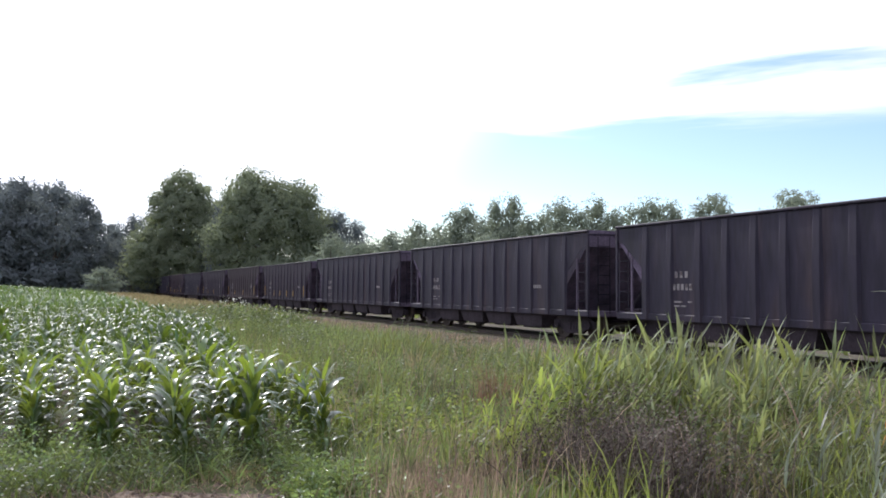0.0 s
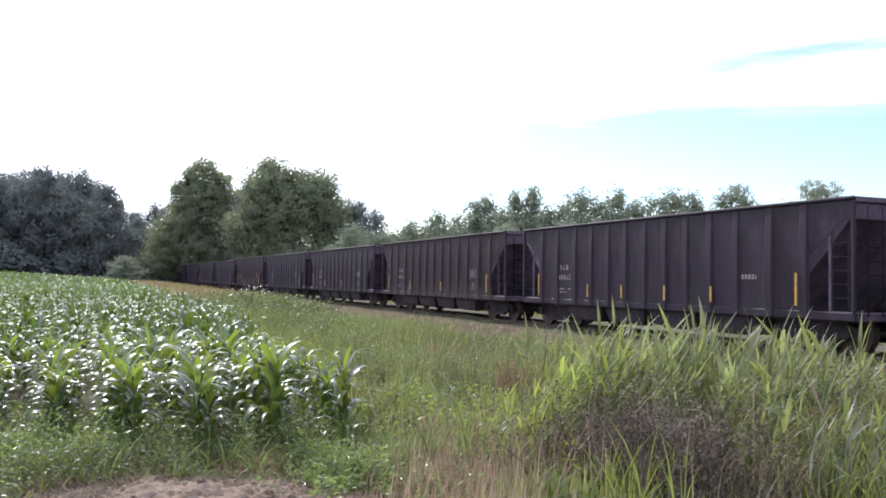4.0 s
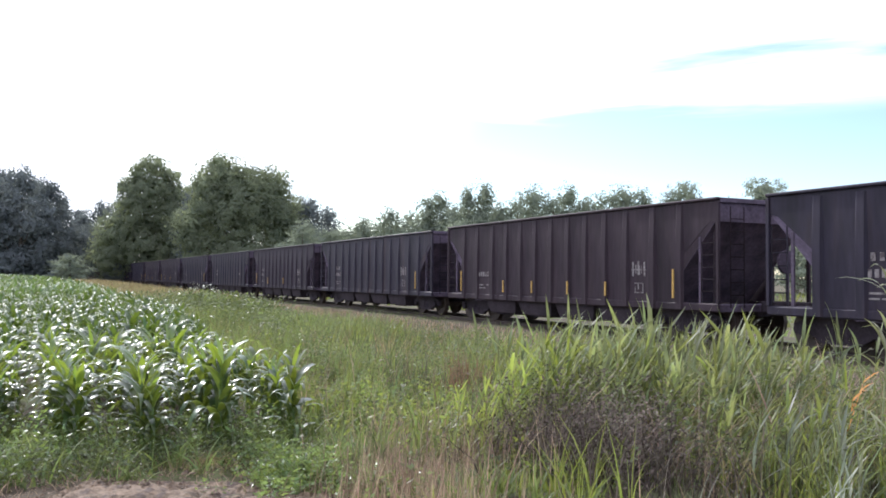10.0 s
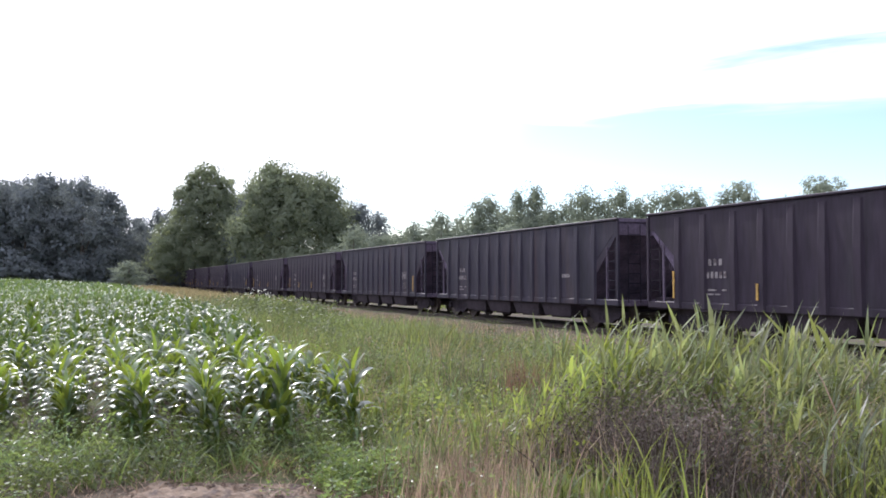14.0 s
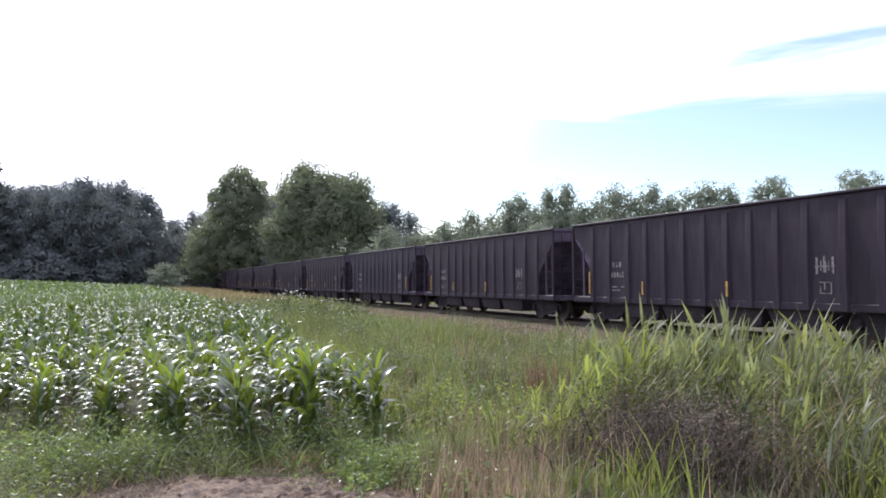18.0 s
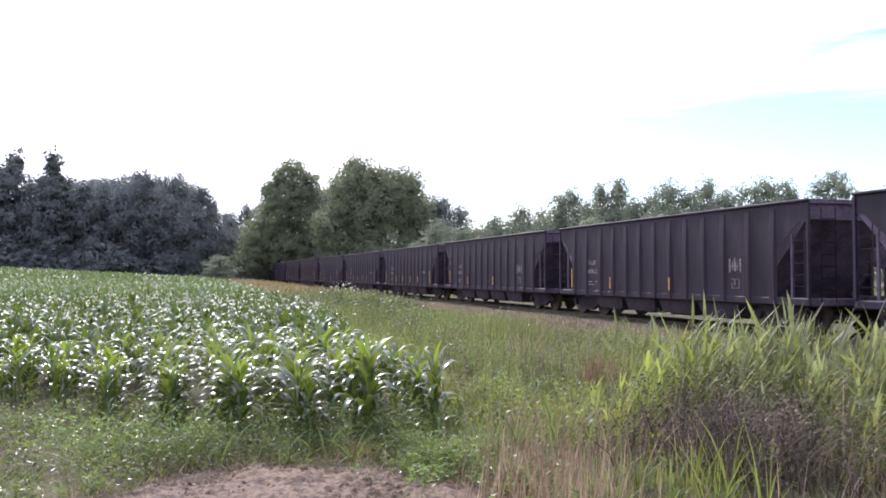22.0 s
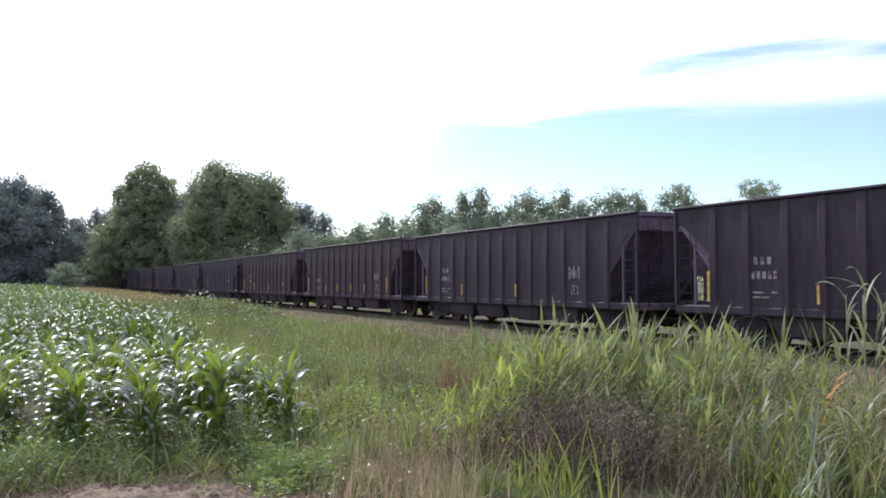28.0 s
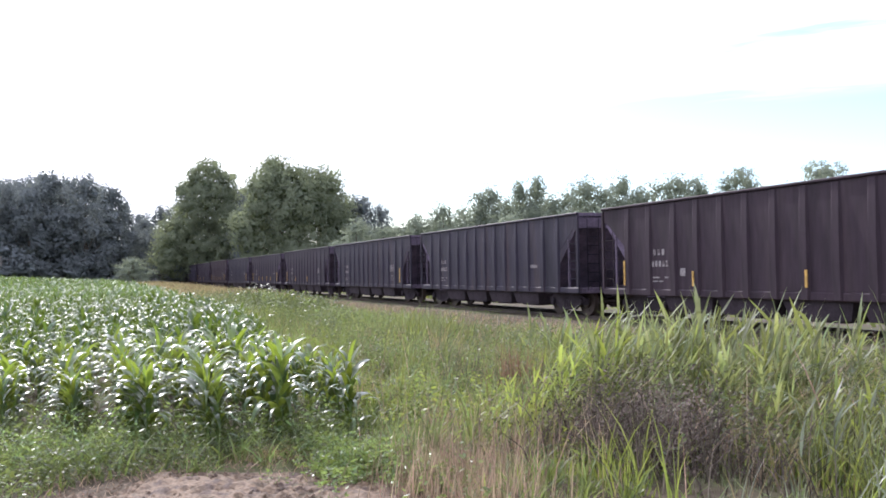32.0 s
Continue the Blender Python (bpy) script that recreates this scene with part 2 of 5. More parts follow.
M_CREEPER = material("creeping_weed_leaf", (0.088, 0.135, 0.056), 0.38, vary=0.35, scale=1.2, fine=6, island=0.6, thin=0.32, thin_color=(0.30, 0.37, 0.07), spec=0.35)
M_ORANGE = material("orange_leaf", (0.55, 0.25, 0.05), 0.5, vary=0.2, scale=6, thin=0.4)
# the wood's leaves are bluer and paler: distance haze mixed into the colour
M_LEAF_HAZY = material("hazy_tree_leaf", (0.128, 0.144, 0.162), 0.9, vary=0.25, scale=0.15, fine=1.2, island=0.1, thin=0.28, thin_color=(0.27, 0.30, 0.22), spec=0.0)
M_OAK = material("oak_leaf", (0.142, 0.162, 0.124), 0.9, vary=0.25, scale=0.15, fine=1.2, island=0.15, thin=0.34, thin_color=(0.36, 0.40, 0.17), spec=0.0)
# greyer and lighter than foliage, so the far row carries haze in its colour
M_FAR_LEAF_HAZY = material("hazy_far_leaf", (0.165, 0.190, 0.165), 0.9, vary=0.25, scale=0.15, fine=1.2, island=0.1, thin=0.34, thin_color=(0.34, 0.38, 0.22), spec=0.0)
M_PINE = material("pine_needle", (0.080, 0.092, 0.088), 0.65, vary=0.3, scale=0.2, fine=2, island=0.4, thin=0.1, spec=0.3)
M_BARK = material("bark", (0.11, 0.09, 0.07), 0.9, vary=0.3, scale=1.5, fine=9, bump=0.6)
M_PALE_BARK = material("pale_bark", (0.19, 0.17, 0.16), 0.9, vary=0.3, scale=1.5, fine=9)
M_BLOSSOM = material("white_blossom", (0.6, 0.6, 0.5), 0.7, vary=0.2, island=0.3)
M_STEEL = {
    "black": material("black_steel", (0.023, 0.018, 0.034), 0.62, vary=0.4, scale=1.6, fine=9, bump=0.1, stain=(0.030, 0.020, 0.026), stain_amount=0.4, spec=0.25, stretch=(1, 1, 0.18)),
    "brown": material("brown_steel", (0.027, 0.018, 0.032), 0.65, vary=0.4, scale=1.6, fine=9, bump=0.1, stain=(0.020, 0.016, 0.023), stain_amount=0.4, spec=0.25, stretch=(1, 1, 0.18)),
    "red": material("red_brown_steel", (0.030, 0.018, 0.028), 0.68, vary=0.4, scale=1.6, fine=9, bump=0.1, stain=(0.027, 0.017, 0.023), stain_amount=0.4, spec=0.25, stretch=(1, 1, 0.18)),
    "worn": material("worn_red_steel", (0.029, 0.018, 0.026), 0.7, vary=0.4, scale=1.6, fine=9, bump=0.1, stain=(0.027, 0.017, 0.023), stain_amount=0.4, spec=0.25, stretch=(1, 1, 0.18), scrape=(0.09, 0.065, 0.066)),
}
# car-end steel, its colour lifted to stand in for glare over the recesses
M_END_VEIL = material("veil_lifted_steel", (0.095, 0.074, 0.108), 0.85, vary=0.35, scale=2, fine=14, spec=0.15)
M_UNDER = material("underframe_steel", (0.040, 0.031, 0.040), 0.85, vary=0.3, scale=2, fine=16, spec=0.15)
M_WHEEL = material("wheel_steel", (0.05, 0.034, 0.03), 0.6, metal=0.3, vary=0.25, scale=5)
M_WHITE = material("white_stencil", (0.27, 0.24, 0.25), 0.85, vary=0.4, scale=7, fine=30, stain=(0.06, 0.045, 0.05), stain_amount=0.55)
M_YELLOW = material("yellow_reflector", (0.40, 0.235, 0.05), 0.6, vary=0.4, scale=5)


# ---- mesh helpers ----
def mesh_from(name, verts, faces, mat, smooth=False):
    me = bpy.data.meshes.new(name)
    me.from_pydata(verts, [], faces)
    if smooth:
        me.polygons.foreach_set("use_smooth", [True] * len(me.polygons))
    me.materials.append(mat)
    me.update()
    return me


def link(name, me, parent=None, m=None, label=""):
    ob = new(name, me)
    if parent:
        ob.parent = parent
    if m is not None:
        ob.matrix_basis = m
    if label:
        ob["label"] = label
    return ob


def part(name, bm, mat, parent, label="", m=None):
    """One bmesh as one part under a thing or a part."""
    me = bpy.data.meshes.new(name)
    bm.to_mesh(me)
    bm.free()
    me.materials.append(mat)
    return link(name, me, parent, m, label)


def box(x0, x1, y0, y1, z0, z1, bevel=0.0, bm=None):
    bm = bm or bmesh.new()
    r = bmesh.ops.create_cube(bm, size=1.0)
    for v in r["verts"]:
        v.co = Vector((x0 + (v.co.x + 0.5) * (x1 - x0), y0 + (v.co.y + 0.5) * (y1 - y0), z0 + (v.co.z + 0.5) * (z1 - z0)))
    if bevel:
        es = {e for v in r["verts"] for e in v.link_edges}
        bmesh.ops.bevel(bm, geom=list(es), offset=bevel, segments=1, affect="EDGES")
    return bm


def rod(a, b, r, n=6, r2=None, bm=None):
    bm = bm or bmesh.new()
    a, b = Vector(a), Vector(b)
    d = b - a
    q = d.to_track_quat("Z", "Y").to_matrix().to_4x4()
    bmesh.ops.create_cone(bm, cap_ends=True, segments=n, radius1=r, radius2=r if r2 is None else r2, depth=d.length,
                          matrix=Matrix.Translation((a + b) / 2) @ q)
    return bm


def prism(outline, x0, x1, bm=None):
    """A plate: an outline in y, z between two x."""
    bm = bm or bmesh.new()
    n = len(outline)
    va = [bm.verts.new((x0, y, z)) for y, z in outline]
    vb = [bm.verts.new((x1, y, z)) for y, z in outline]
    bm.faces.new(va[::-1])
    bm.faces.new(vb)
    for i in range(n):
        bm.faces.new((va[i], va[(i + 1) % n], vb[(i + 1) % n], vb[i]))
    bmesh.ops.recalc_face_normals(bm, faces=bm.faces[:])
    return bm


def smoothstep(lo, hi, v):
    u = np.clip((v - lo) / (hi - lo), 0, 1)
    return u * u * (3 - 2 * u)


RAIL_Z, TRACK_X, PERIOD = 0.12, 15.55, 14.95


def ground_z(x, y):
    """Height of the ground: flat by the camera, a low swell in the field, a shallow ditch, a low bank under the track."""
    x, y = np.asarray(x, float), np.asarray(y, float)
    z = 0.03 * np.sin(x * 1.7 + 0.4 * y) * np.cos(y * 1.3)
    swell = smoothstep(25, 115, y) * (0.30 + 0.052 * np.clip(3 - x, 0, 45)) * (1 - smoothstep(10, 13, x)) 
    z = z + swell * (1 - 0.35 * smoothstep(125, 170, y))
    z = z - 0.35 * np.exp(-((x - 11.2) / 1.6) ** 2)
    bank = np.clip(1 - np.abs(x - TRACK_X) / 3.6, 0, 1)
    z = np.where(np.abs(x - TRACK_X) < 3.6, np.maximum(z, -0.35 + 0.3 * np.minimum(bank * 2, 1)), z)
    z = z - 0.35 * smoothstep(19, 23, x) * (1 - smoothstep(35, 60, x))
    return z


# ---- ground ----
def make_ground():
    xs = np.concatenate([[-2500, -900, -350, -150], np.linspace(-80, -8, 25), np.linspace(-7, 21, 113), np.linspace(22, 80, 30), [120, 200, 400, 900, 2500]])
    ys = np.concatenate([[-2500, -900, -300, -100, -40], np.linspace(-20, 2, 12), np.linspace(2.4, 14, 50), np.linspace(15, 60, 46), np.linspace(63, 200, 60), [230, 300, 500, 1000, 2500]])
    X, Y = np.meshgrid(xs, ys)
    Z = ground_z(X, Y)
    near = (np.abs(X) < 12) & (Y > 1) & (Y < 12)
    rough = np.array([noise.noise(Vector((x * 2.3, y * 2.3, 0))) * 0.05 + noise.noise(Vector((x * 7, y * 7, 3))) * 0.025 if n else 0.0
                      for x, y, n in zip(X.ravel(), Y.ravel(), near.ravel())]).reshape(X.shape)
    Z = Z + rough
    nx = len(xs)
    faces = [(j * nx + i, j * nx + i + 1, (j + 1) * nx + i + 1, (j + 1) * nx + i) for j in range(len(ys) - 1) for i in range(nx - 1)]
    me = mesh_from("ground", np.stack([X, Y, Z], -1).reshape(-1, 3).tolist(), faces, M_SOIL, True)
    tagged(link("ground", me), "brown soil and grass ground beside the railway", "ground", kind="structure")
    # the bare, rutted patch of mud before the corn
    n = 150
    gx, gy = np.meshgrid(np.linspace(-1, 1, n), np.linspace(-1, 1, n))
    ang = np.arctan2(gy, gx)
    rad = np.maximum(np.abs(gx), np.abs(gy)) / np.maximum(np.hypot(gx, gy), 1e-6)
    ux, uy = gx * rad, gy * rad
    x, y = 0.55 + 1.75 * ux * (1 + 0.12 * np.sin(3 * ang) + 0.06 * np.sin(7 * ang)), 5.3 + 1.85 * uy * (1 + 0.1 * np.sin(4 * ang + 1) + 0.05 * np.sin(9 * ang))
    r = np.hypot(ux, uy)
    ruts = np.array([0.020 * noise.noise(Vector((a * 1.6, b * 3.5, 0.3))) + 0.022 * noise.noise(Vector((a * 6, b * 9, 1.7))) + 0.03 * noise.noise(Vector((a * 12, b * 17, 2.1)))
                     + 0.010 * noise.noise(Vector((a * 40, b * 45, 4.1))) for a, b in zip(x.ravel(), y.ravel())]).reshape(x.shape)
    # two shallow wheel tracks, broken up
    for cx, lean in ((0.05, 0.10), (1.2, 0.16)):
        off = x - cx - lean * (y - 5.2) + 0.06 * np.sin(y * 2.3 + cx)
        ruts = ruts + np.exp(-(off / 0.2) ** 4) * (-0.022 + 0.018 * np.sin(y * 31 + 6 * np.sin(x * 9)) * np.sin(x * 23 + y * 5))
    z = ground_z(x, y) + 0.05 * (1 - smoothstep(0.55, 1.0, r)) + ruts * (1 - smoothstep(0.75, 1, r)) - 0.05 * smoothstep(0.9, 1, r)
    z = z - 0.07 * np.exp(-(((x - 0.95) / 0.45) ** 2 + ((y - 5.33) / 0.3) ** 2))
    faces = [(j * n + i, j * n + i + 1, (j + 1) * n + i + 1, (j + 1) * n + i) for j in range(n - 1) for i in range(n - 1)]
    me = mesh_from("mud_patch", np.stack([x, y, z], -1).reshape(-1, 3).tolist(), faces, M_MUD, True)
    tagged(link("mud_patch", me), "bare rutted brown mud at the edge of the corn field", "mud", kind="structure")
    rnd = random.Random(8)
    V, F = [], []
    for i in range(1500):
        a, q = rnd.uniform(0, 6.283), rnd.uniform(0, 1) ** 0.5 * 0.92
        cx, cy = 0.55 + 1.75 * q * math.cos(a), 5.3 + 1.85 * q * math.sin(a)
        if ((cx - 0.95) / 0.55) ** 2 + ((cy - 5.3) / 0.36) ** 2 < 1:
            continue
        s = rnd.uniform(0.006, 0.022) * (1.8 if rnd.random() < 0.06 else 1)
        base = len(V)
        cz = float(ground_z(cx, cy)) + 0.05
        for k in range(5):
            b = k * 1.2566 + rnd.uniform(-0.3, 0.3)
            V.append((cx + math.cos(b) * s * rnd.uniform(0.8, 1.3), cy + math.sin(b) * s * rnd.uniform(0.8, 1.3), cz - s * 0.6))
        V += [(cx + rnd.uniform(-0.3, 0.3) * s, cy + rnd.uniform(-0.3, 0.3) * s, cz + s * rnd.uniform(0.1, 0.4))]
        F += [(base + k, base + (k + 1) % 5, base + 5) for k in range(5)]
    tagged(link("soil_clods", mesh_from("soil_clods", V, F, M_MUD)), "small dry clods of brown soil on the mud", "soil", kind="stuff")
    bm = bmesh.new()
    bmesh.ops.create_circle(bm, cap_ends=True, segments=28, radius=1.0)
    for v in bm.verts:
        a = math.atan2(v.co.y, v.co.x)
        k = 1 + 0.25 * math.sin(3 * a) + 0.12 * math.sin(5 * a + 1)
        v.co = Vector((0.95 + 0.6 * k * math.cos(a), 5.3 + 0.4 * k * math.sin(a), float(ground_z(0.95, 5.33)) - 0.004))
    tagged(part("puddle", bm, M_PUDDLE, None), "shallow puddle of brown water lying in the mud", "puddle", kind="structure")


make_ground()


# ---- railway track ----
def make_track():
    bm = bmesh.new()
    prof = [(-3.3, -0.45), (-1.75, -0.06), (1.75, -0.06), (3.3, -0.45)]
    ys = list(np.linspace(-60, 12, 37)) + list(np.linspace(12.4, 70, 145)) + list(np.linspace(72, 330, 60))
    rnd = random.Random(5)
    rows = []
    for y in ys:
        ring = []
        for i in range(21):
            u = i / 20 * 3
            k = min(int(u), 2)
            fr = u - k
            px = prof[k][0] + (prof[k + 1][0] - prof[k][0]) * fr
            pz = prof[k][1] + (prof[k + 1][1] - prof[k][1]) * fr
            ring.append(bm.verts.new((TRACK_X + px, y + rnd.uniform(-0.1, 0.1), pz + rnd.uniform(-0.05, 0.035))))
        rows.append(ring)
    for a, b in zip(rows, rows[1:]):
        for i in range(20):
            bm.faces.new((a[i], a[i + 1], b[i + 1], b[i]))
    tagged(part("ballast_bed", bm, M_BALLAST, None), "grey crushed-stone ballast bed of the railway track", "ballast", kind="structure")
    track = tagged(new("railway_track"), "rusty steel railway track on wooden ties", "track", kind="structure")
    track.location = (TRACK_X, 0, 0)
    for sx in (-0.7525, 0.7525):
        bm = bmesh.new()
        box(sx - 0.07, sx + 0.07, -330, 330, RAIL_Z - 0.17, RAIL_Z - 0.155, bm=bm)
        box(sx - 0.01, sx + 0.01, -330, 330, RAIL_Z - 0.156, RAIL_Z - 0.03, bm=bm)
        box(sx - 0.036, sx + 0.036, -330, 330, RAIL_Z - 0.035, RAIL_Z, bm=bm)
        part("rail", bm, M_RAIL, track)
    tie = box(-1.3, 1.3, -0.11, 0.11, -0.2, RAIL_Z - 0.171, 0.012)
    me = bpy.data.meshes.new("tie")
    tie.to_mesh(me)
    tie.free()
    me.materials.append(M_TIE)
    for i in range(290):
        link("tie", me, track, pose(rnd.uniform(-0.04, 0.04), -4 + i * 0.52, rnd.uniform(-0.004, 0.004), 0, 0, rnd.uniform(-0.7, 0.7)))


make_track()


# ---- the train ----
def make_wheelset(parent, y, radius=0.457):
    bm = bmesh.new()
    rod((-1.0, 0, 0), (1.0, 0, 0), 0.085, 10, bm=bm)
    for s in (-1, 1):
        rod((s * 0.70, 0, 0), (s * 0.83, 0, 0), radius, 20, bm=bm)
        rod((s * 0.685, 0, 0), (s * 0.70, 0, 0), radius + 0.028, 20, bm=bm)
        rod((s * 0.83, 0, 0), (s * 0.87, 0, 0), radius * 0.45, 10, bm=bm)
        for k in range(5):
            a = k * 2 * math.pi / 5
            rod((s * 0.832, math.cos(a) * 0.3, math.sin(a) * 0.3), (s * 0.845, math.cos(a) * 0.3, math.sin(a) * 0.3), 0.05, 6, bm=bm)
    return part("wheelset", bm, M_WHEEL, parent, "worn steel wheels on an axle", pose(0, y, radius))


def make_truck(parent, y):
    bm = box(-0.95, 0.95, -0.16, 0.16, 0.42, 0.66, 0.03)
    truck = part("truck", bm, M_UNDER, parent, "", pose(0, y, 0))
    for s in (-1, 1):
        o = [(-1.13, 0.36), (-1.13, 0.56), (-0.9, 0.66), (-0.4, 0.76), (0.4, 0.76), (0.9, 0.66), (1.13, 0.56), (1.13, 0.36), (0.72, 0.36), (0.42, 0.19), (-0.42, 0.19), (-0.72, 0.36)]
        bm = prism(o, s * 0.98 - 0.06, s * 0.98 + 0.06)
        for e in (-0.87, 0.87):
            rod((s * 1.02, e, 0.457), (s * 1.12, e, 0.457), 0.12, 12, bm=bm)
        for e in (-0.16, 0, 0.16):
            rod((s * 1.0, e, 0.28), (s * 1.0, e, 0.52), 0.075, 8, bm=bm)
        part("side_frame", bm, M_UNDER, truck)
    for e in (-0.87, 0.87):
        make_wheelset(truck, e)
    return truck


def ladder(width, z0, z1, rungs):
    """A ladder in the x, z plane, one frame of rails and rungs."""
    bm = bmesh.new()
    xs = [-width / 2 - 0.02, -width / 2 + 0.02, width / 2 - 0.02, width / 2 + 0.02]
    zs, step = [z0], (z1 - z0) / (rungs + 1)
    for k in range(rungs):
        zs += [z0 + (k + 1) * step - 0.014, z0 + (k + 1) * step + 0.014]
    zs.append(z1)
    g = [[bm.verts.new((x, 0, z)) for x in xs] for z in zs]
    for j in range(len(zs) - 1):
        for i in range(3):
            if i == 1 and j % 2 == 0:
                continue
            bm.faces.new((g[j][i], g[j][i + 1], g[j + 1][i + 1], g[j + 1][i]))
    bmesh.ops.solidify(bm, geom=bm.faces[:], thickness=0.025)
    return bm


RIBS = [-5.52, -4.55, -3.5, -2.6, -1.72, -0.87, 0.0, 0.87, 1.72, 2.6, 3.5, 4.55, 5.52]


def block_marks(bm, x, y, z, widths, h, gap=0.045):
    """Lettering that is not spelt out, as plain bars; reads from the far end to the near end."""
    for w in widths:
        if w > 0:
            box(x - 0.006, x, y - w, y, z, z + h, bm=bm)
        y -= abs(w) + gap


def make_car(color, marks, front, yellow, square=False, extra=0.0, drop=0.0):
    """An open-top hopper car; origin on the rail head under its middle, its length along y. drop: how far under the top the ribs begin."""
    steel = M_STEEL[color]
    words = {"black": "black", "brown": "dark brown", "red": "dull red-brown", "worn": "scraped red-brown"}[color]
    car = tagged(new("hopper_car"), words + " ribbed steel open-top hopper car in a moving train", "railway car", "cars of the train")
    top, sill = 3.30 + extra, 0.93
    for s in (-1, 1):
        o = [(-6.78, top - 0.07), (-6.78, 2.86), (-6.5, 2.8), (-5.60, 2.05), (-5.60, sill), (5.60, sill), (5.60, 2.05), (6.5, 2.8), (6.78, 2.86), (6.78, top - 0.07)]
        part("side_sheet", prism(o, s * 1.46, s * 1.475), steel, car)
        chord = box(min(s * 1.44, s * 1.53), max(s * 1.44, s * 1.53), -6.8, 6.8, top - 0.07, top, 0.02)
        part("top_chord", chord, steel, car)
        sb = box(min(s * 1.42, s * 1.495), max(s * 1.42, s * 1.495), -6.8, 6.8, sill - 0.20, sill, 0.03)
        part("side_sill", sb, steel, car)
    # side ribs: pressed channels that grow out of the sheet, one mesh for all
    ht = top - 0.08 - sill - drop + 0.17
    o = [(-0.14, 0), (-0.09, -0.065), (0.09, -0.065), (0.14, 0)]
    bm = bmesh.new()
    rings = []
    for z, k in ((0.0, 1.0), (ht - 1.0, 1.0), (ht, 0.3)):
        rings.append([bm.verts.new((d * k, y * (0.8 + 0.2 * k), z)) for y, d in o])
    for a, b in zip(rings, rings[1:]):
        for q in range(3):
            bm.faces.new((a[q], a[q + 1], b[q + 1], b[q]))
        bm.faces.new((a[3], a[0], b[0], b[3]))
    bm.faces.new(rings[0][::-1]), bm.faces.new(rings[-1])
    bmesh.ops.recalc_face_normals(bm, faces=bm.faces[:])
    rib = bpy.data.meshes.new("rib")
    bm.to_mesh(rib)
    bm.free()
    rib.materials.append(steel)
    for y in RIBS:
        link("rib", rib, car, pose(-1.474, y, sill - 0.17))
    bm = bmesh.new()
    for y in RIBS:
        box(1.475, 1.56, y - 0.12, y + 0.12, sill - 0.17, sill - 0.17 + ht, bm=bm)
    tagged(part("far_ribs", bm, steel, car), kind="stuff")
    for e in (-1, 1):
        # slope sheet, end plate, posts, ladders, end platform
        o = [(e * 6.66, 2.80), (e * 6.70, 2.86), (e * 4.75, 0.76), (e * 4.7, 0.70)]
        part("slope_sheet", prism(o, -1.45, 1.45), M_END_VEIL, car)
        y0, y1 = sorted((e * 6.70, e * 6.73))
        part("end_sheet", box(-1.45, 1.45, y0, y1, 2.8, top - 0.11), M_END_VEIL, car)
        y0, y1 = sorted((e * 6.69, e * 6.80))
        part("end_chord", box(-1.435, 1.435, y0, y1, top - 0.12, top - 0.01, 0.01), M_END_VEIL, car)
        y0, y1 = sorted((e * 6.45, e * 6.80))
        part("end_sill", box(-1.41, 1.41, y0, y1, sill - 0.2, sill - 0.02, 0.02), M_END_VEIL, car)
        y0, y1 = sorted((e * 5.75, e * 6.44))
        part("end_platform", box(-1.41, 1.41, y0, y1, sill - 0.12, sill - 0.06), M_END_VEIL, car)
        for s in (-1, 1):
            y0, y1 = sorted((e * 6.71, e * 6.80))
            x0, x1 = sorted((s * 1.43, s * 1.51))
            part("corner_post", box(x0, x1, y0, y1, sill + 0.002, top - 0.094, 0.01), steel, car)
            y0, y1 = sorted((e * 6.12, e * 6.20))
            x0, x1 = sorted((s * 1.40, s * 1.455))
            part("end_strut", box(x0, x1, y0, y1, sill + 0.002, 2.47, 0.008), M_END_VEIL, car)
        s = -1 if e < 0 else 1
        part("end_ladder", ladder(0.42, sill - 0.1, top - 0.2, 7), steel, car, "", pose(s * 0.95, e * 6.83, 0))
        part("side_ladder", ladder(0.40, sill, 2.60, 5), steel, car, "", pose(-1.49, e * 6.45, 0, 0, 0, 90))
        bm = box(-0.17, 0.17, min(e * 6.78, e * 7.1), max(e * 6.78, e * 7.1), 0.72, 0.98, 0.02)
        box(-0.14, 0.14, min(e * 7.1, e * 7.44), max(e * 7.1, e * 7.44), 0.74, 0.99, 0.04, bm=bm)
        part("coupler", bm, M_UNDER, car)
        make_truck(car, e * 5.35)
    part("brake_wheel", rod((0.55, -6.86, 1.9), (0.55, -6.93, 1.9), 0.28, 20), M_END_VEIL, car)
    part("centre_sill", box(-0.2, 0.2, -6.75, 6.75, 0.62, 0.88, 0.01), M_UNDER, car)
    for y in (-3.1, -1.05, 1.05, 3.1):
        bm = bmesh.new()
        ring = [(-1.44, 1.02, 0.92), (1.44, 1.02, 0.92), (1.44, -1.02, 0.92), (-1.44, -1.02, 0.92)]
        low = [(-1.30, 0.80, 0.33), (1.30, 0.80, 0.33), (1.30, -0.80, 0.33), (-1.30, -0.80, 0.33)]
        va, vb = [bm.verts.new(p) for p in ring], [bm.verts.new(p) for p in low]
        bm.faces.new(va), bm.faces.new(vb[::-1])
        for i in range(4):
            bm.faces.new((va[i], vb[i], vb[(i + 1) % 4], va[(i + 1) % 4]))
        bmesh.ops.recalc_face_normals(bm, faces=bm.faces[:])
        box(-1.2, 1.2, -0.55, 0.55, 0.27, 0.33, bm=bm)
        part("hopper_bay", bm, M_UNDER, car, "", pose(0, y, 0))
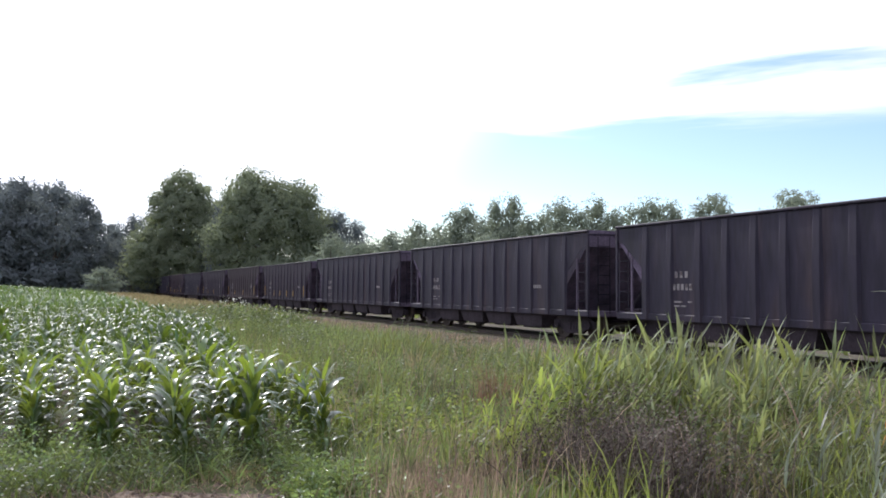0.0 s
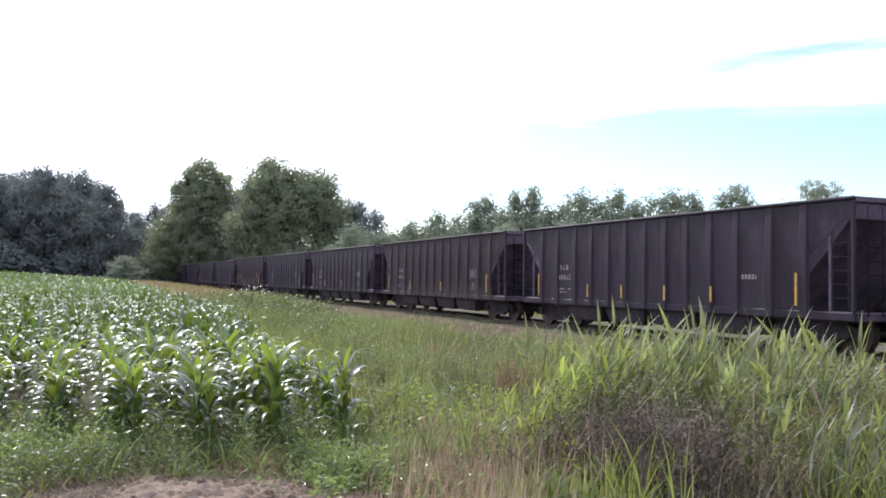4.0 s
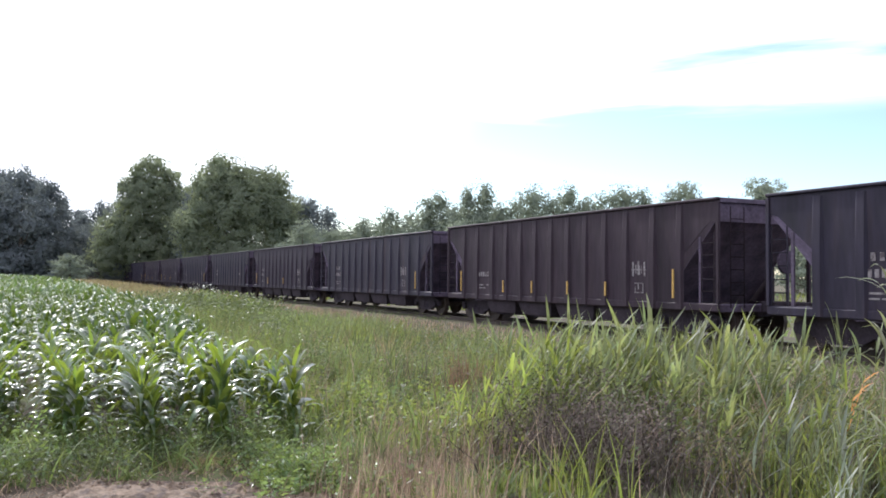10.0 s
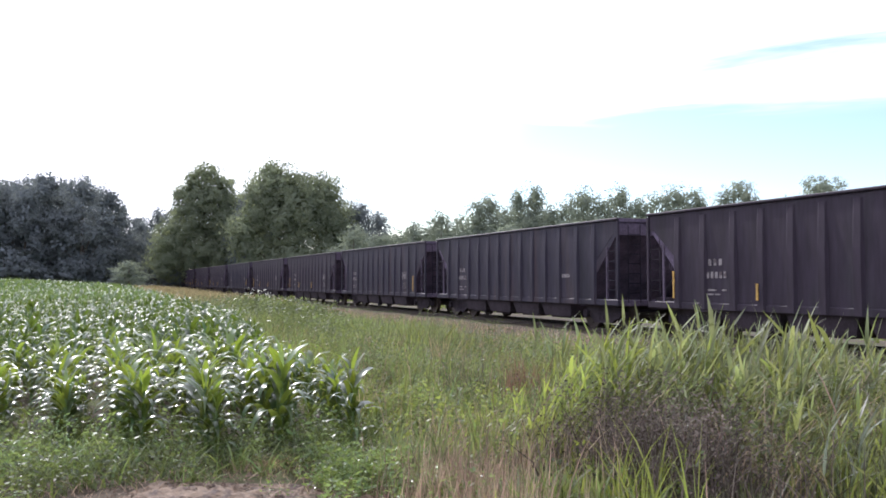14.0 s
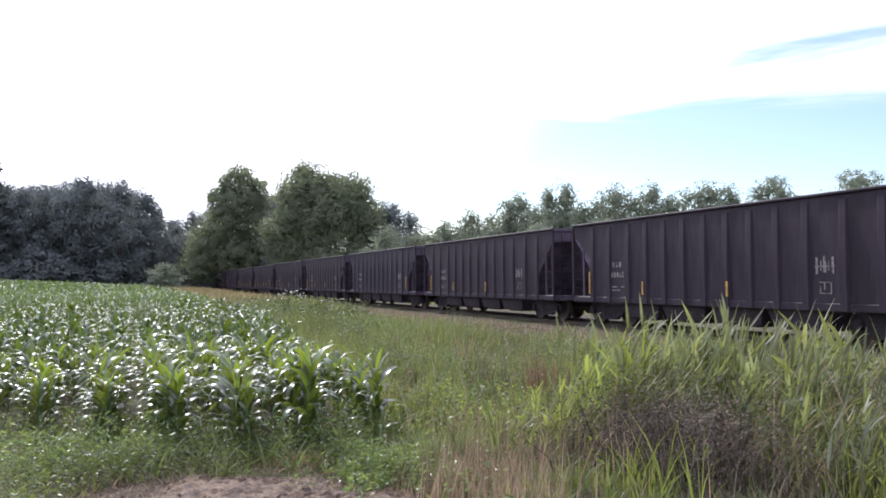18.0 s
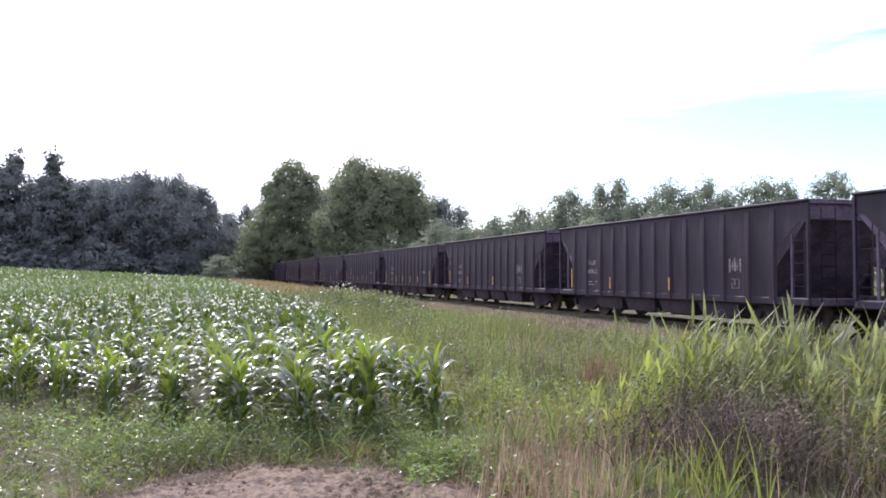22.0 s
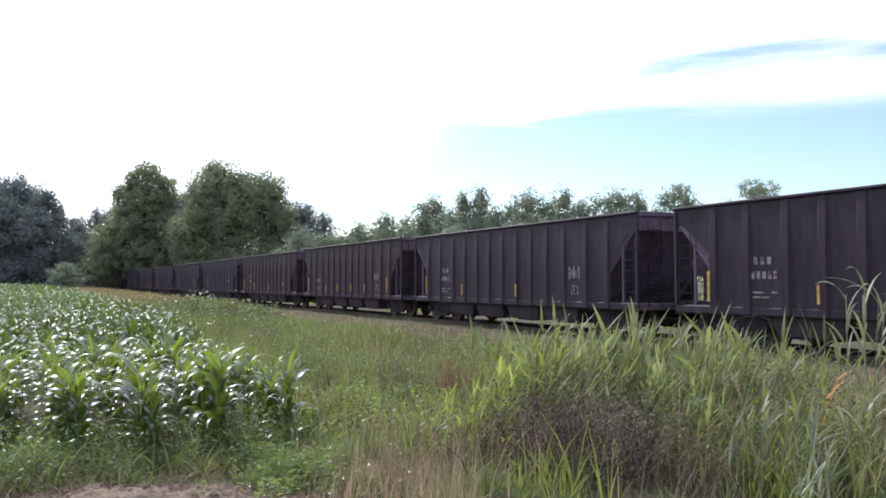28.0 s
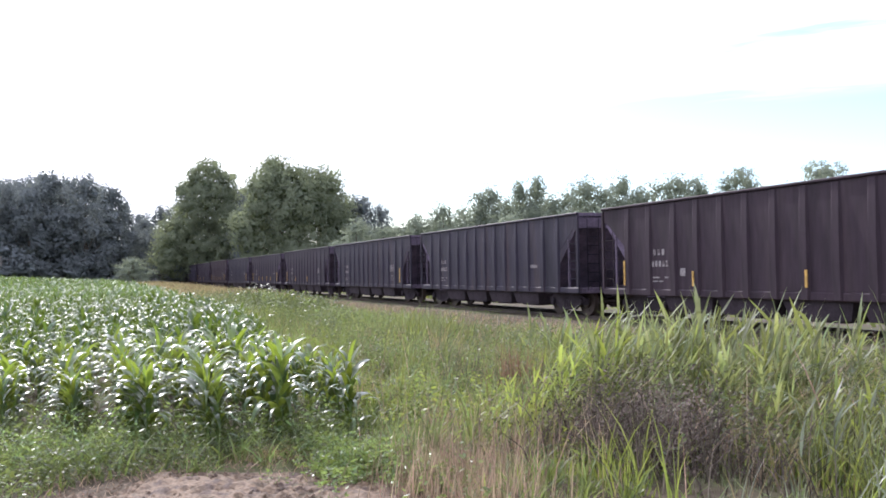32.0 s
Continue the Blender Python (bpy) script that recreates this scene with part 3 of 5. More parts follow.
    # reflectors and stencils on the side that is seen
    for y, far in ((5.62, "far"), (-5.36, "near"), (2.68, "low"), (0.95, "wide"), (-0.95, "low"), (-2.72, "wide")):
        if far in yellow:
            part("reflector", box(-1.556, -1.538, y - 0.032, y + 0.032, 1.02, 1.72 if far in ("far", "near") else 1.40), M_YELLOW, car, "faded yellow reflector strip")
    x = -1.478
    bm = bmesh.new()
    if marks == "full":
        block_marks(bm, x, 4.36, 1.84, (0.10, 0.09, 0.10), 0.16, 0.09)
    block_marks(bm, x, 4.43, 1.53, (0.09, 0.09, 0.09, 0.09, 0.09), 0.16, 0.06)
    block_marks(bm, x, 4.40, 1.22, (0.32, -0.1, 0.15), 0.04)
    block_marks(bm, x, 4.40, 1.12, (0.22, 0.2), 0.035)
    tagged(part("stencil", bm, M_WHITE, car, "worn white stencilled markings"), kind="stuff")
    if front == "emblem":
        bm = bmesh.new()
        for k in (-1, 1):
            prism([(-4.02 + k * 0.09, 1.62), (-4.02 + k * 0.12, 1.62), (-4.02 + k * 0.12, 1.84), (-4.02 + k * 0.09, 1.84)], x - 0.006, x, bm=bm)
            prism([(-4.02 + k * 0.19, 1.56), (-4.02 + k * 0.25, 1.54), (-4.02 + k * 0.25, 1.92), (-4.02 + k * 0.19, 1.90)], x - 0.006, x, bm=bm)
        box(x - 0.006, x, -4.06, -3.98, 1.58, 1.94, bm=bm)
        box(x - 0.006, x, -4.30, -3.74, 1.70, 1.73, bm=bm)
        part("emblem", bm, M_WHITE, car, "worn white emblem")
        bm = bmesh.new()
        for a, b, c, d in ((-4.20, -3.86, 1.12, 1.14), (-4.20, -3.86, 1.36, 1.38), (-4.20, -4.175, 1.145, 1.355), (-4.02, -3.99, 1.2, 1.355), (-3.9, -3.88, 1.145, 1.3)):
            box(x - 0.006, x, a, b, c, d, bm=bm)
        part("data_box", bm, M_WHITE, car, "worn white stencilled box")
    elif front == "word":
        bm = bmesh.new()
        block_marks(bm, x, -3.68, 1.58, (0.08, 0.07, 0.08, 0.07, 0.05), 0.11, 0.03)
        part("word_mark", bm, M_WHITE, car, "worn white stencilled word")
    if square:
        part("placard", box(x - 0.007, x, 3.05, 3.25, 1.28, 1.48), M_WHITE, car, "small white placard")
        part("placard", box(x - 0.007, x, -4.05, -3.86, 1.30, 1.49), M_WHITE, car, "small white placard")
    return car


CAR_KINDS = [
    make_car("black", "full", "word", ()),
    make_car("black", "full", "emblem", ("near",), drop=0.06),
    make_car("red", "number", "emblem", ("far", "near", "low", "wide"), extra=0.06),
    make_car("brown", "full", "emblem", ("far", "low"), drop=0.10),
    make_car("red", "full", "", ("far", "low"), True),
    make_car("brown", "full", "word", ("far", "near", "low", "wide"), extra=-0.04),
    make_car("worn", "full", "emblem", ("far", "near", "low")),
]
# kind of each car, from the first to pass to the last
CAR_ORDER = [0, 0, 0, 0, 5, 6, 3, 1, 2, 1, 3, 0, 1, 3, 3, 1, 3, 3, 5, 5, 3, 2, 4, 0, 1, 3, 5, 1, 2, 3, 0, 1, 5, 3, 4, 1, 0, 3, 2, 1, 5]
TRAVEL = [(0, -3.82), (4, 34.53), (8, 72.91), (12, 111.53), (16, 150.53), (20, 190.09), (24, 229.78), (28, 269.12), (32, 308.29)]


def make_train():
    cars, used = [], set()
    for i, kind in enumerate(CAR_ORDER):
        y = 8.56 - TRAVEL[0][1] + (i - 1) * PERIOD
        if kind in used:
            car = copy_thing(CAR_KINDS[kind], pose(TRACK_X, y, RAIL_Z))
        else:
            used.add(kind)
            car = CAR_KINDS[kind]
            car.matrix_basis = pose(TRACK_X, y, RAIL_Z)
        cars.append((car, y))
    return cars


CARS = make_train()


# ---- leaves and blades ----
def strip(origin, az, length, width, elev, droop, segs=7, fold=0.25, twist=0.0, rnd=random):
    """A long leaf: leaves at elev degrees towards az, bends down by droop degrees to its tip; a shallow V across."""
    pts, p, e = [], Vector(origin), radians(elev)
    step = length / segs
    side0 = Vector((-math.sin(az), math.cos(az), 0))
    out = Vector((math.cos(az), math.sin(az), 0))
    verts, faces = [], []
    for k in range(segs + 1):
        s = k / segs
        w = width * min(1.0, 0.45 + 2.2 * s) * max(0.03, (1 - s ** 2.2)) * 0.5
        d = out * math.cos(e) + Vector((0, 0, math.sin(e)))
        nrm = side0.cross(d)
        sd = (side0 * math.cos(twist * s) + nrm * math.sin(twist * s)).normalized()
        up = d.cross(sd)
        verts += [p + sd * w - up * (-fold * w), p, p - sd * w - up * (-fold * w)]
        p = p + d * step
        e -= radians(droop) / segs * (0.4 + 1.2 * s)
    for k in range(segs):
        a = 3 * k
        faces += [(a, a + 1, a + 4, a + 3), (a + 1, a + 2, a + 5, a + 4)]
    return [tuple(v) for v in verts], faces


def corn_leaves(rnd, height, count, segs):
    out = []
    base = rnd.uniform(0, math.pi)
    for i in range(count):
        s = i / (count - 1)
        az = base + (i % 2) * math.pi + rnd.gauss(0, 0.6)
        z = height * (0.14 + 0.52 * s)
        young = s > 0.88
        length = height * (0.26 if young else 0.47 + rnd.uniform(-0.10, 0.08))
        elev = (66 if young else 52 + 14 * s) + rnd.uniform(-14, 12)
        droop = rnd.uniform(10, 90) if young else 165 + rnd.uniform(-30, 30)
        out.append(strip((0, 0, z), az, length, (0.05 if young else 0.066) * rnd.uniform(0.75, 1.2), elev, droop, segs, 0.22, rnd.uniform(-0.4, 0.4)))
    return out


def make_corn_kind(seed):
    """A corn plant of unit-like size (0.9 m), with its stalk and each leaf as parts."""
    rnd = random.Random(seed)
    h = 0.9
    plant = tagged(new("corn_plant"), "young green corn plant with long arching leaves in a field row", "corn plant", "corn plants in rows")
    part("stalk", rod((0, 0, -0.05), (0, 0, h * 0.62), 0.017, 6, 0.008), M_STALK, plant)
    count = rnd.choice((14, 15, 16))
    for i, (v, f) in enumerate(corn_leaves(rnd, h, count, 6)):
        link("leaf", mesh_from("leaf", v, f, M_CORN_YOUNG if i > 0.80 * (count - 1) else M_CORN_OBJ, True), plant)
    return plant


def merged(pieces):
    V, F, n = [], [], 0
    for v, f in pieces:
        V += v
        F += [tuple(i + n for i in q) for q in f]
        n += len(v)
    return np.array(V, float), F


def scatter(name, protos, places, mat, label, category):
    """One mesh of many copies of a few shapes. places: rows of x, y, z, turn, scale."""
    rnd = random.Random(len(places))
    quads, verts, n = [], [], 0
    arr = [(v, np.array(f)) for v, f in protos]
    for x, y, z, a, s in places:
        v, f = arr[rnd.randrange(len(arr))]
        c, d = math.cos(a) * s, math.sin(a) * s
        w = np.empty_like(v)
        w[:, 0], w[:, 1], w[:, 2] = x + v[:, 0] * c - v[:, 1] * d, y + v[:, 0] * d + v[:, 1] * c, z + v[:, 2] * s
        verts.append(w)
        quads.append(f + n)
        n += len(v)
    me = mesh_quads(name, np.concatenate(verts), np.concatenate(quads), mat)
    return tagged(link(name, me), label, category, kind="stuff")


def mesh_quads(name, verts, quads, mat, smooth=True):
    me = bpy.data.meshes.new(name)
    me.vertices.add(len(verts))
    me.vertices.foreach_set("co", np.asarray(verts, np.float32).ravel())
    q = np.asarray(quads, np.int32)
    me.loops.add(q.size)
    me.loops.foreach_set("vertex_index", q.ravel())
    me.polygons.add(len(q))
    me.polygons.foreach_set("loop_start", np.arange(0, q.size, 4, dtype=np.int32))
    me.update(calc_edges=True)
    me.polygons.foreach_set("use_smooth", np.full(len(q), smooth))
    me.materials.append(mat)
    me.validate()
    return me


def blades(name, xy, h, w, mat, label, category, lean=0.35, wind=0.25, segs=3, seed=0, z=None, az=None):
    """A stand of grass as one mesh of curved, tapering blades."""
    rng = np.random.default_rng(seed)
    n = len(xy)
    az = rng.uniform(0, 2 * np.pi, n) if az is None else az + rng.normal(0, 0.5, n)
    bend = np.abs(rng.normal(lean, lean * 0.5, n))
    dx, dy = np.cos(az) * bend + wind * rng.uniform(0.3, 1.2, n), np.sin(az) * bend
    fa = rng.uniform(0, 2 * np.pi, n)
    sx, sy = np.cos(fa), np.sin(fa)
    zz = ground_z(xy[:, 0], xy[:, 1]) - 0.03 if z is None else z
    s = np.linspace(0, 1, segs + 1)
    P = np.zeros((n, segs + 1, 2, 3))
    for k, t in enumerate(s):
        cx = xy[:, 0] + dx * h * t ** 1.8
        cy = xy[:, 1] + dy * h * t ** 1.8
        cz = zz + h * (t - 0.22 * np.hypot(dx, dy) * t ** 2.5)
        ww = w * 0.5 * (max(0.04, 1 - t ** 1.6))
        for j, g in enumerate((-1, 1)):
            P[:, k, j, 0], P[:, k, j, 1], P[:, k, j, 2] = cx + g * sx * ww, cy + g * sy * ww, cz
    V = P.reshape(-1, 3)
    base = (np.arange(n) * (segs + 1) * 2)[:, None]
    Q = np.concatenate([base + np.array([[2 * k, 2 * k + 1, 2 * k + 3, 2 * k + 2]]) for k in range(segs)], 0)
    return tagged(link(name, mesh_quads(name, V, Q, mat)), label, category, kind="stuff")


def inside(rng, n, x0, x1, y0, y1, keep=None):
    xy = np.stack([rng.uniform(x0, x1, n), rng.uniform(y0, y1, n)], -1)
    return xy[keep(xy[:, 0], xy[:, 1])] if keep else xy


# ---- corn field ----
def corn_right(y):
    """The right edge of the field."""
    return 2.36 + 1.5 * smoothstep(8, 27, y) - 0.5 * smoothstep(60, 120, y)


def corn_front(x):
    return 7.6 + np.where(x < 0.8, (0.8 - x) * 1.15, 0.0)


def make_corn():
    rnd = random.Random(11)
    kinds = [make_corn_kind(s) for s in range(5)]
    protos = [merged(corn_leaves(random.Random(40 + i), 0.92, 14, 4)) for i in range(8)]
    far = [merged([strip((0, 0, 0.26 + 0.07 * j), rnd.uniform(0, 6.3), 0.42, 0.075, rnd.uniform(35, 70), rnd.uniform(90, 150), 3) for j in range(7)]) for i in range(6)]
    faint = [merged([strip((0, 0, 0.3 + 0.1 * j), rnd.uniform(0, 6.3), 0.5, 0.13, rnd.uniform(30, 65), rnd.uniform(90, 140), 2) for j in range(5)]) for i in range(5)]
    near_rows, mid, distant, faraway = [], [], [], []
    for r in range(-88, 12):
        x0 = 2.28 + 0.62 * r
        y = float(corn_front(x0)) + rnd.uniform(-0.1, 0.1)
        while y < 150:
            x = x0 + rnd.gauss(0, 0.05 if y < 10 else 0.13)
            if x < float(corn_right(y)) and x > -0.24 * y - 1.5:
                s = rnd.gauss(1.0, 0.11) * (1.05 if x > 0 or y > 13 else 0.95)
                row = (x, y, float(ground_z(x, y)), rnd.uniform(0, 6.28), s)
                (near_rows if y < 14.5 and x > -2.6 else mid if y < 38 else distant if y < 62 else faraway).append(row)
            y += rnd.uniform(0.15, 0.21) if y < 16 else rnd.uniform(0.2, 0.28) if y < 30 else rnd.uniform(0.32, 0.45) if y < 62 else rnd.uniform(0.65, 1.0)
    near_rows.sort(key=lambda q: math.hypot(q[0], q[1]))
    for i, (x, y, z, a, s) in enumerate(near_rows[:180]):
        m = Matrix.Translation((x, y, z)) @ pose(0, 0, 0, rnd.uniform(-3, 3), rnd.uniform(-3, 3), math.degrees(a)) @ Matrix.Scale(s, 4)
        if i < len(kinds):
            kinds[i].matrix_basis = m
        else:
            k = kinds[i % len(kinds)]
            c = copy_thing(k, Matrix())
            c.matrix_basis = m
    scatter("corn_rows", protos, near_rows[180:] + mid, M_CORN, "rows of young green corn with shining leaves", "corn")
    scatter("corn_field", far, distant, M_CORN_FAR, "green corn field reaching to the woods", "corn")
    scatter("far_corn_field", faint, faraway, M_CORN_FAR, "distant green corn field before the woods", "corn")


make_corn()


# ---- weeds, grass and reeds ----
def patch(xy, scale, seed):
    """Smooth patchiness from 0 to 1."""
    return np.array([0.5 + 0.5 * noise.noise(Vector((x * scale, y * scale, seed))) for x, y in xy])


def forbs(name, xy, h, spread, leaf, count, mat, label, seed):
    """Leafy weeds: for each stem some small leaves in a loose upright cloud, all in one mesh."""
    rng = np.random.default_rng(seed)
    n = len(xy)
    i = np.repeat(np.arange(n), count)
    k = len(i)
    u = rng.uniform(0.1, 1, k)
    a, r = rng.uniform(0, 2 * np.pi, k), rng.uniform(0.1, 1, k) ** 0.7
    z0 = ground_z(xy[:, 0], xy[:, 1])
    w = spread[i] * (0.45 + 0.55 * np.sin(np.pi * np.clip(u, 0, 0.95)))
    P = np.stack([xy[i, 0] + np.cos(a) * r * w, xy[i, 1] + np.sin(a) * r * w, z0[i] + h[i] * u], -1)
    d = np.stack([np.cos(a), np.sin(a), rng.normal(0.15, 0.5, k)], -1)
    d /= np.linalg.norm(d, axis=1)[:, None]
    s = np.cross(d, rng.normal(size=(k, 3)))
    s /= np.linalg.norm(s, axis=1)[:, None]
    L = (leaf[i] * rng.uniform(0.6, 1.4, k))[:, None]
    V = np.stack([P, P + d * L * 0.5 + s * L * 0.2, P + d * L, P + d * L * 0.5 - s * L * 0.2], 1).reshape(-1, 3)
    return tagged(link(name, mesh_quads(name, V, np.arange(4 * k).reshape(k, 4), mat, False)), label, "weeds", kind="stuff")


def on_mud(x, y):
    return ((x - 0.55) / 1.62) ** 2 + ((y - 5.25) / 1.75) ** 2 < 1 + 0.22 * np.sin(5 * x + 3 * y) + 0.15 * np.sin(11 * x - 7 * y)


def tufts(name, centres, per, h, w, radius, mat, label, lean=0.6, wind=0.2, segs=3, seed=0):
    """Grass in tufts: blades lean out from each tuft's middle. h: tuft heights."""
    rng = np.random.default_rng(seed + 100)
    i = np.repeat(np.arange(len(centres)), per)
    n = len(i)
    a, r = rng.uniform(0, 2 * np.pi, n), np.abs(rng.normal(0, radius, n))
    xy = centres[i] + np.stack([np.cos(a) * r, np.sin(a) * r], -1)
    hh = h[i] * rng.uniform(0.45, 1.1, n)
    ww = rng.uniform(w[0], w[1], n)
    return blades(name, xy, hh, ww, mat, label, "grass", lean, wind, segs, seed, az=a)


def make_grass():
    rng = np.random.default_rng(3)
    U = rng.uniform

    def verge(x, y):
        return (x > corn_right(y) - 0.2) & (x < 12.4)

    def low_front(x, y):
        bare = (x < -0.9) & (y > 6.4) & (y < 8.6) & (np.sin(x * 9.1 + y * 13.7) * np.sin(x * 23 - y * 17) > -0.35)
        return ~on_mud(x, y) & ~bare & (y < corn_front(x) + 1.0) & (x < 3.4)

    # before and between the first corn rows: low tangled weeds
    a = inside(rng, 12000, -4, 3.4, 3.2, 10, low_front)
    n = len(a)
    p = patch(a, 1.6, 0)
    blades("weed_grass", a, U(0.04, 0.16, n) * (0.5 + p), U(0.007, 0.014, n), M_GRASS2, "low green weed grass before the corn rows", "weeds", 0.8, 0.1, 3, 1)
    a = inside(rng, 620, -4, 3.4, 4.6, 9.4, low_front)
    a = a[patch(a, 1.1, 21) > 0.44]
    n = len(a)
    tufts("weed_tufts", a, 17, U(0.12, 0.36, n), (0.010, 0.026), 0.05, M_GRASS2, "tufts of green weed grass before the corn", 0.6, 0.05, 3, 18)
    a = inside(rng, 2800, -4, 3.4, 3.6, 10, lambda x, y: low_front(x, y) & (x < 2.3 + 0.25 * np.sin(5 * y)))
    n = len(a)
    p = patch(a, 1.3, 5)
    dark = patch(a, 0.9, 22) > 0.5
    for pick, leaf_mat, words, seed in ((~dark, M_FORB, "low leafy green weeds at the edge of the corn", 31), (dark, M_FORB_DARK, "low dark-leaved weeds at the edge of the corn", 51)):
        q = a[pick]
        n = len(q)
        forbs("leafy_weeds", q, U(0.12, 0.40, n) * (0.3 + 1.4 * p[pick]), U(0.06, 0.15, n), U(0.02, 0.05, n), 30, leaf_mat, words, seed)
    # a thick mat of creeping weeds beside the mud, and thatch on the bare spot
    q = np.stack([rng.normal(2.05, 0.24, 150), rng.normal(6.45, 0.38, 150)], -1)
    n = len(q)
    forbs("creeping_weeds", q, U(0.08, 0.26, n), U(0.07, 0.16, n), U(0.022, 0.05, n), 52, M_CREEPER, "mat of small-leaved creeping weeds beside the mud", 52)
    q = np.stack([rng.normal(1.45, 0.22, 700), rng.normal(7.2, 0.16, 700)], -1)
    n = len(q)
    blades("thatch", q, U(0.04, 0.2, n), U(0.004, 0.009, n), M_STRAW, "flattened straw-coloured thatch before the corn", "grass", 1.1, 0.1, 2, 53)
    q = np.stack([U(-1.4, 2.3, 170), U(7.3, 8.4, 170)], -1)
    n = len(q)
    forbs("corn_foot_weeds", q, U(0.18, 0.48, n), U(0.08, 0.18, n), U(0.025, 0.055, n), 30, M_CREEPER, "leafy weeds at the foot of the first corn plants", 54)
    a = inside(rng, 1500, -4, 3.0, 6.9, 10, low_front)
    n = len(a)
    blades("tall_weed", a, U(0.15, 0.42, n), U(0.012, 0.030, n), M_GRASS2, "taller green weeds among the front corn plants", "weeds", 0.8, 0.1, 4, 2)
    a = inside(rng, 3500, -6, 4.2, 8, 24, lambda x, y: (x < corn_right(y)) & (y > corn_front(x)))
    n = len(a)
    blades("row_weeds", a, U(0.06, 0.2, n), U(0.012, 0.03, n), M_GRASS2, "weeds growing between the corn rows", "weeds", 0.8, 0.1, 2, 12)
    # the verge: mixed grasses in tufts and patches
    a = inside(rng, 9000, 2.2, 12.4, 2.2, 17, lambda x, y: verge(x, y) & ~((x > 4.6) & (x < 8.5) & (y < 9)))
    n = len(a)
    blades("verge_grass", a, U(0.08, 0.3, n), U(0.009, 0.02, n), M_GRASS2, "short olive-green grass between corn and railway", "grass", 0.8, 0.2, 2, 3)
    for name, count, each, tall, wide, mat, words, seed in (
            ("verge_tufts", 190, 5, 0.62, (0.012, 0.030), M_GRASS, "clumps of olive-green grass between corn and railway", 16),
            ("weed_tufts", 150, 5, 0.58, (0.014, 0.034), M_GRASS2, "clumps of darker green weed grass in the verge", 17),
            ("dark_tufts", 140, 5, 0.6, (0.016, 0.038), M_FORB_DARK, "dark green clumps of broad weed grass in the verge", 26),
            ("lime_clumps", 90, 4, 0.55, (0.011, 0.028), M_REED_LIT, "sunlit yellow-green grass clumps in the verge", 27),
            ("tan_clumps", 60, 3, 0.65, (0.007, 0.014), M_DRY, "clumps of dry tan grass in the verge", 28)):
        c = inside(rng, count, 2.6, 10.5, 5.2, 19, verge)
        k = np.repeat(np.arange(len(c)), each)
        a = c[k] + rng.normal(0, 0.16, (len(k), 2))
        low = (1 - 0.75 * smoothstep(7.0, 9.5, a[:, 0])) * (0.5 + 0.5 * smoothstep(5.6, 7.8, a[:, 1]))
        tufts(name, a, 15, (tall * U(0.35, 1.15, len(c)))[k] * U(0.8, 1.1, len(k)) * low, wide, 0.06, mat, words, 0.34, 0.12, 3, seed)
    a = inside(rng, 900, 3.0, 8, 7.2, 17, verge)
    n = len(a)
    p = patch(a, 0.8, 9)
    a = a[p > 0.42]
    p = p[p > 0.42]
    n = len(a)
    forbs("verge_weeds", a, U(0.2, 0.6, n) * (0.5 + p), U(0.06, 0.16, n), U(0.018, 0.04, n), 26, M_CREEPER, "leafy green weeds in the grass verge", 32)
    a = np.concatenate([inside(rng, 900, 3.6, 8.0, 8.5, 20, verge), np.stack([rng.normal(4.5, 0.35, 160), rng.normal(13.0, 0.8, 160)], -1)])
    p = patch(a, 0.5, 14)
    a, p = a[p > 0.46], p[p > 0.46]
    n = len(a)
    forbs("dark_weeds", a, U(0.35, 0.8, n) * (0.5 + p), U(0.1, 0.24, n), U(0.025, 0.05, n), 40, M_FORB_DARK, "dark green bushy weeds in the grass verge", 36)
    a = np.stack([rng.normal(3.9, 0.55, 130), rng.normal(9.2, 0.9, 130)], -1)
    a = a[verge(a[:, 0], a[:, 1])]
    n = len(a)
    tufts("lime_grass", a, 16, U(0.18, 0.42, n), (0.008, 0.02), 0.06, M_REED_LIT, "low bright lime-green grass beside the corn", 0.8, 0.2, 3, 22)
    # lit speckle and, after it, shaded gaps, put in as bright and dark weeds
    a = np.stack([rng.normal(3.8, 0.6, 260), rng.normal(8.5, 1.2, 260)], -1)
    a = a[verge(a[:, 0], a[:, 1])]
    n = len(a)
    forbs("lime_weeds", a, U(0.15, 0.42, n), U(0.06, 0.15, n), U(0.035, 0.07, n), 16, M_REED_LIT, "low sunlit yellow-green weeds beside the corn", 44)
    a = np.stack([rng.normal(4.1, 0.8, 240), rng.normal(8.4, 1.5, 240)], -1)
    a = a[verge(a[:, 0], a[:, 1])]
    n = len(a)
    forbs("shade_weeds", a, U(0.12, 0.45, n), U(0.06, 0.16, n), U(0.035, 0.075, n), 18, M_FORB_DARK, "low weeds beside the corn, coloured dark for shaded gaps", 45)
    a = inside(rng, 60, 4.2, 8.5, 9.5, 15, verge)
    n = len(a)
    tufts("lime_tufts", a, 12, U(0.4, 0.8, n), (0.01, 0.03), 0.06, M_REED_LIT, "upright bright green grass in the verge", 0.35, 0.2, 3, 23)
    a = np.stack([rng.normal(4.7, 0.13, 150), rng.normal(8.9, 0.2, 150)], -1)
    n = len(a)
    blades("rusty_stems", a, U(0.6, 0.95, n), U(0.006, 0.013, n), M_RUST, "rust-brown seed stalks standing in the verge", "weeds", 0.18, 0.05, 3, 24)
    a = np.stack([rng.normal(3.25, 0.3, 420), rng.normal(6.8, 0.8, 420)], -1)
    n = len(a)
    blades("tan_stems", a, U(0.25, 0.6, n), U(0.003, 0.008, n), M_DRY, "thin tan dry grass stems in the green verge", "grass", 0.25, 0.1, 3, 25)
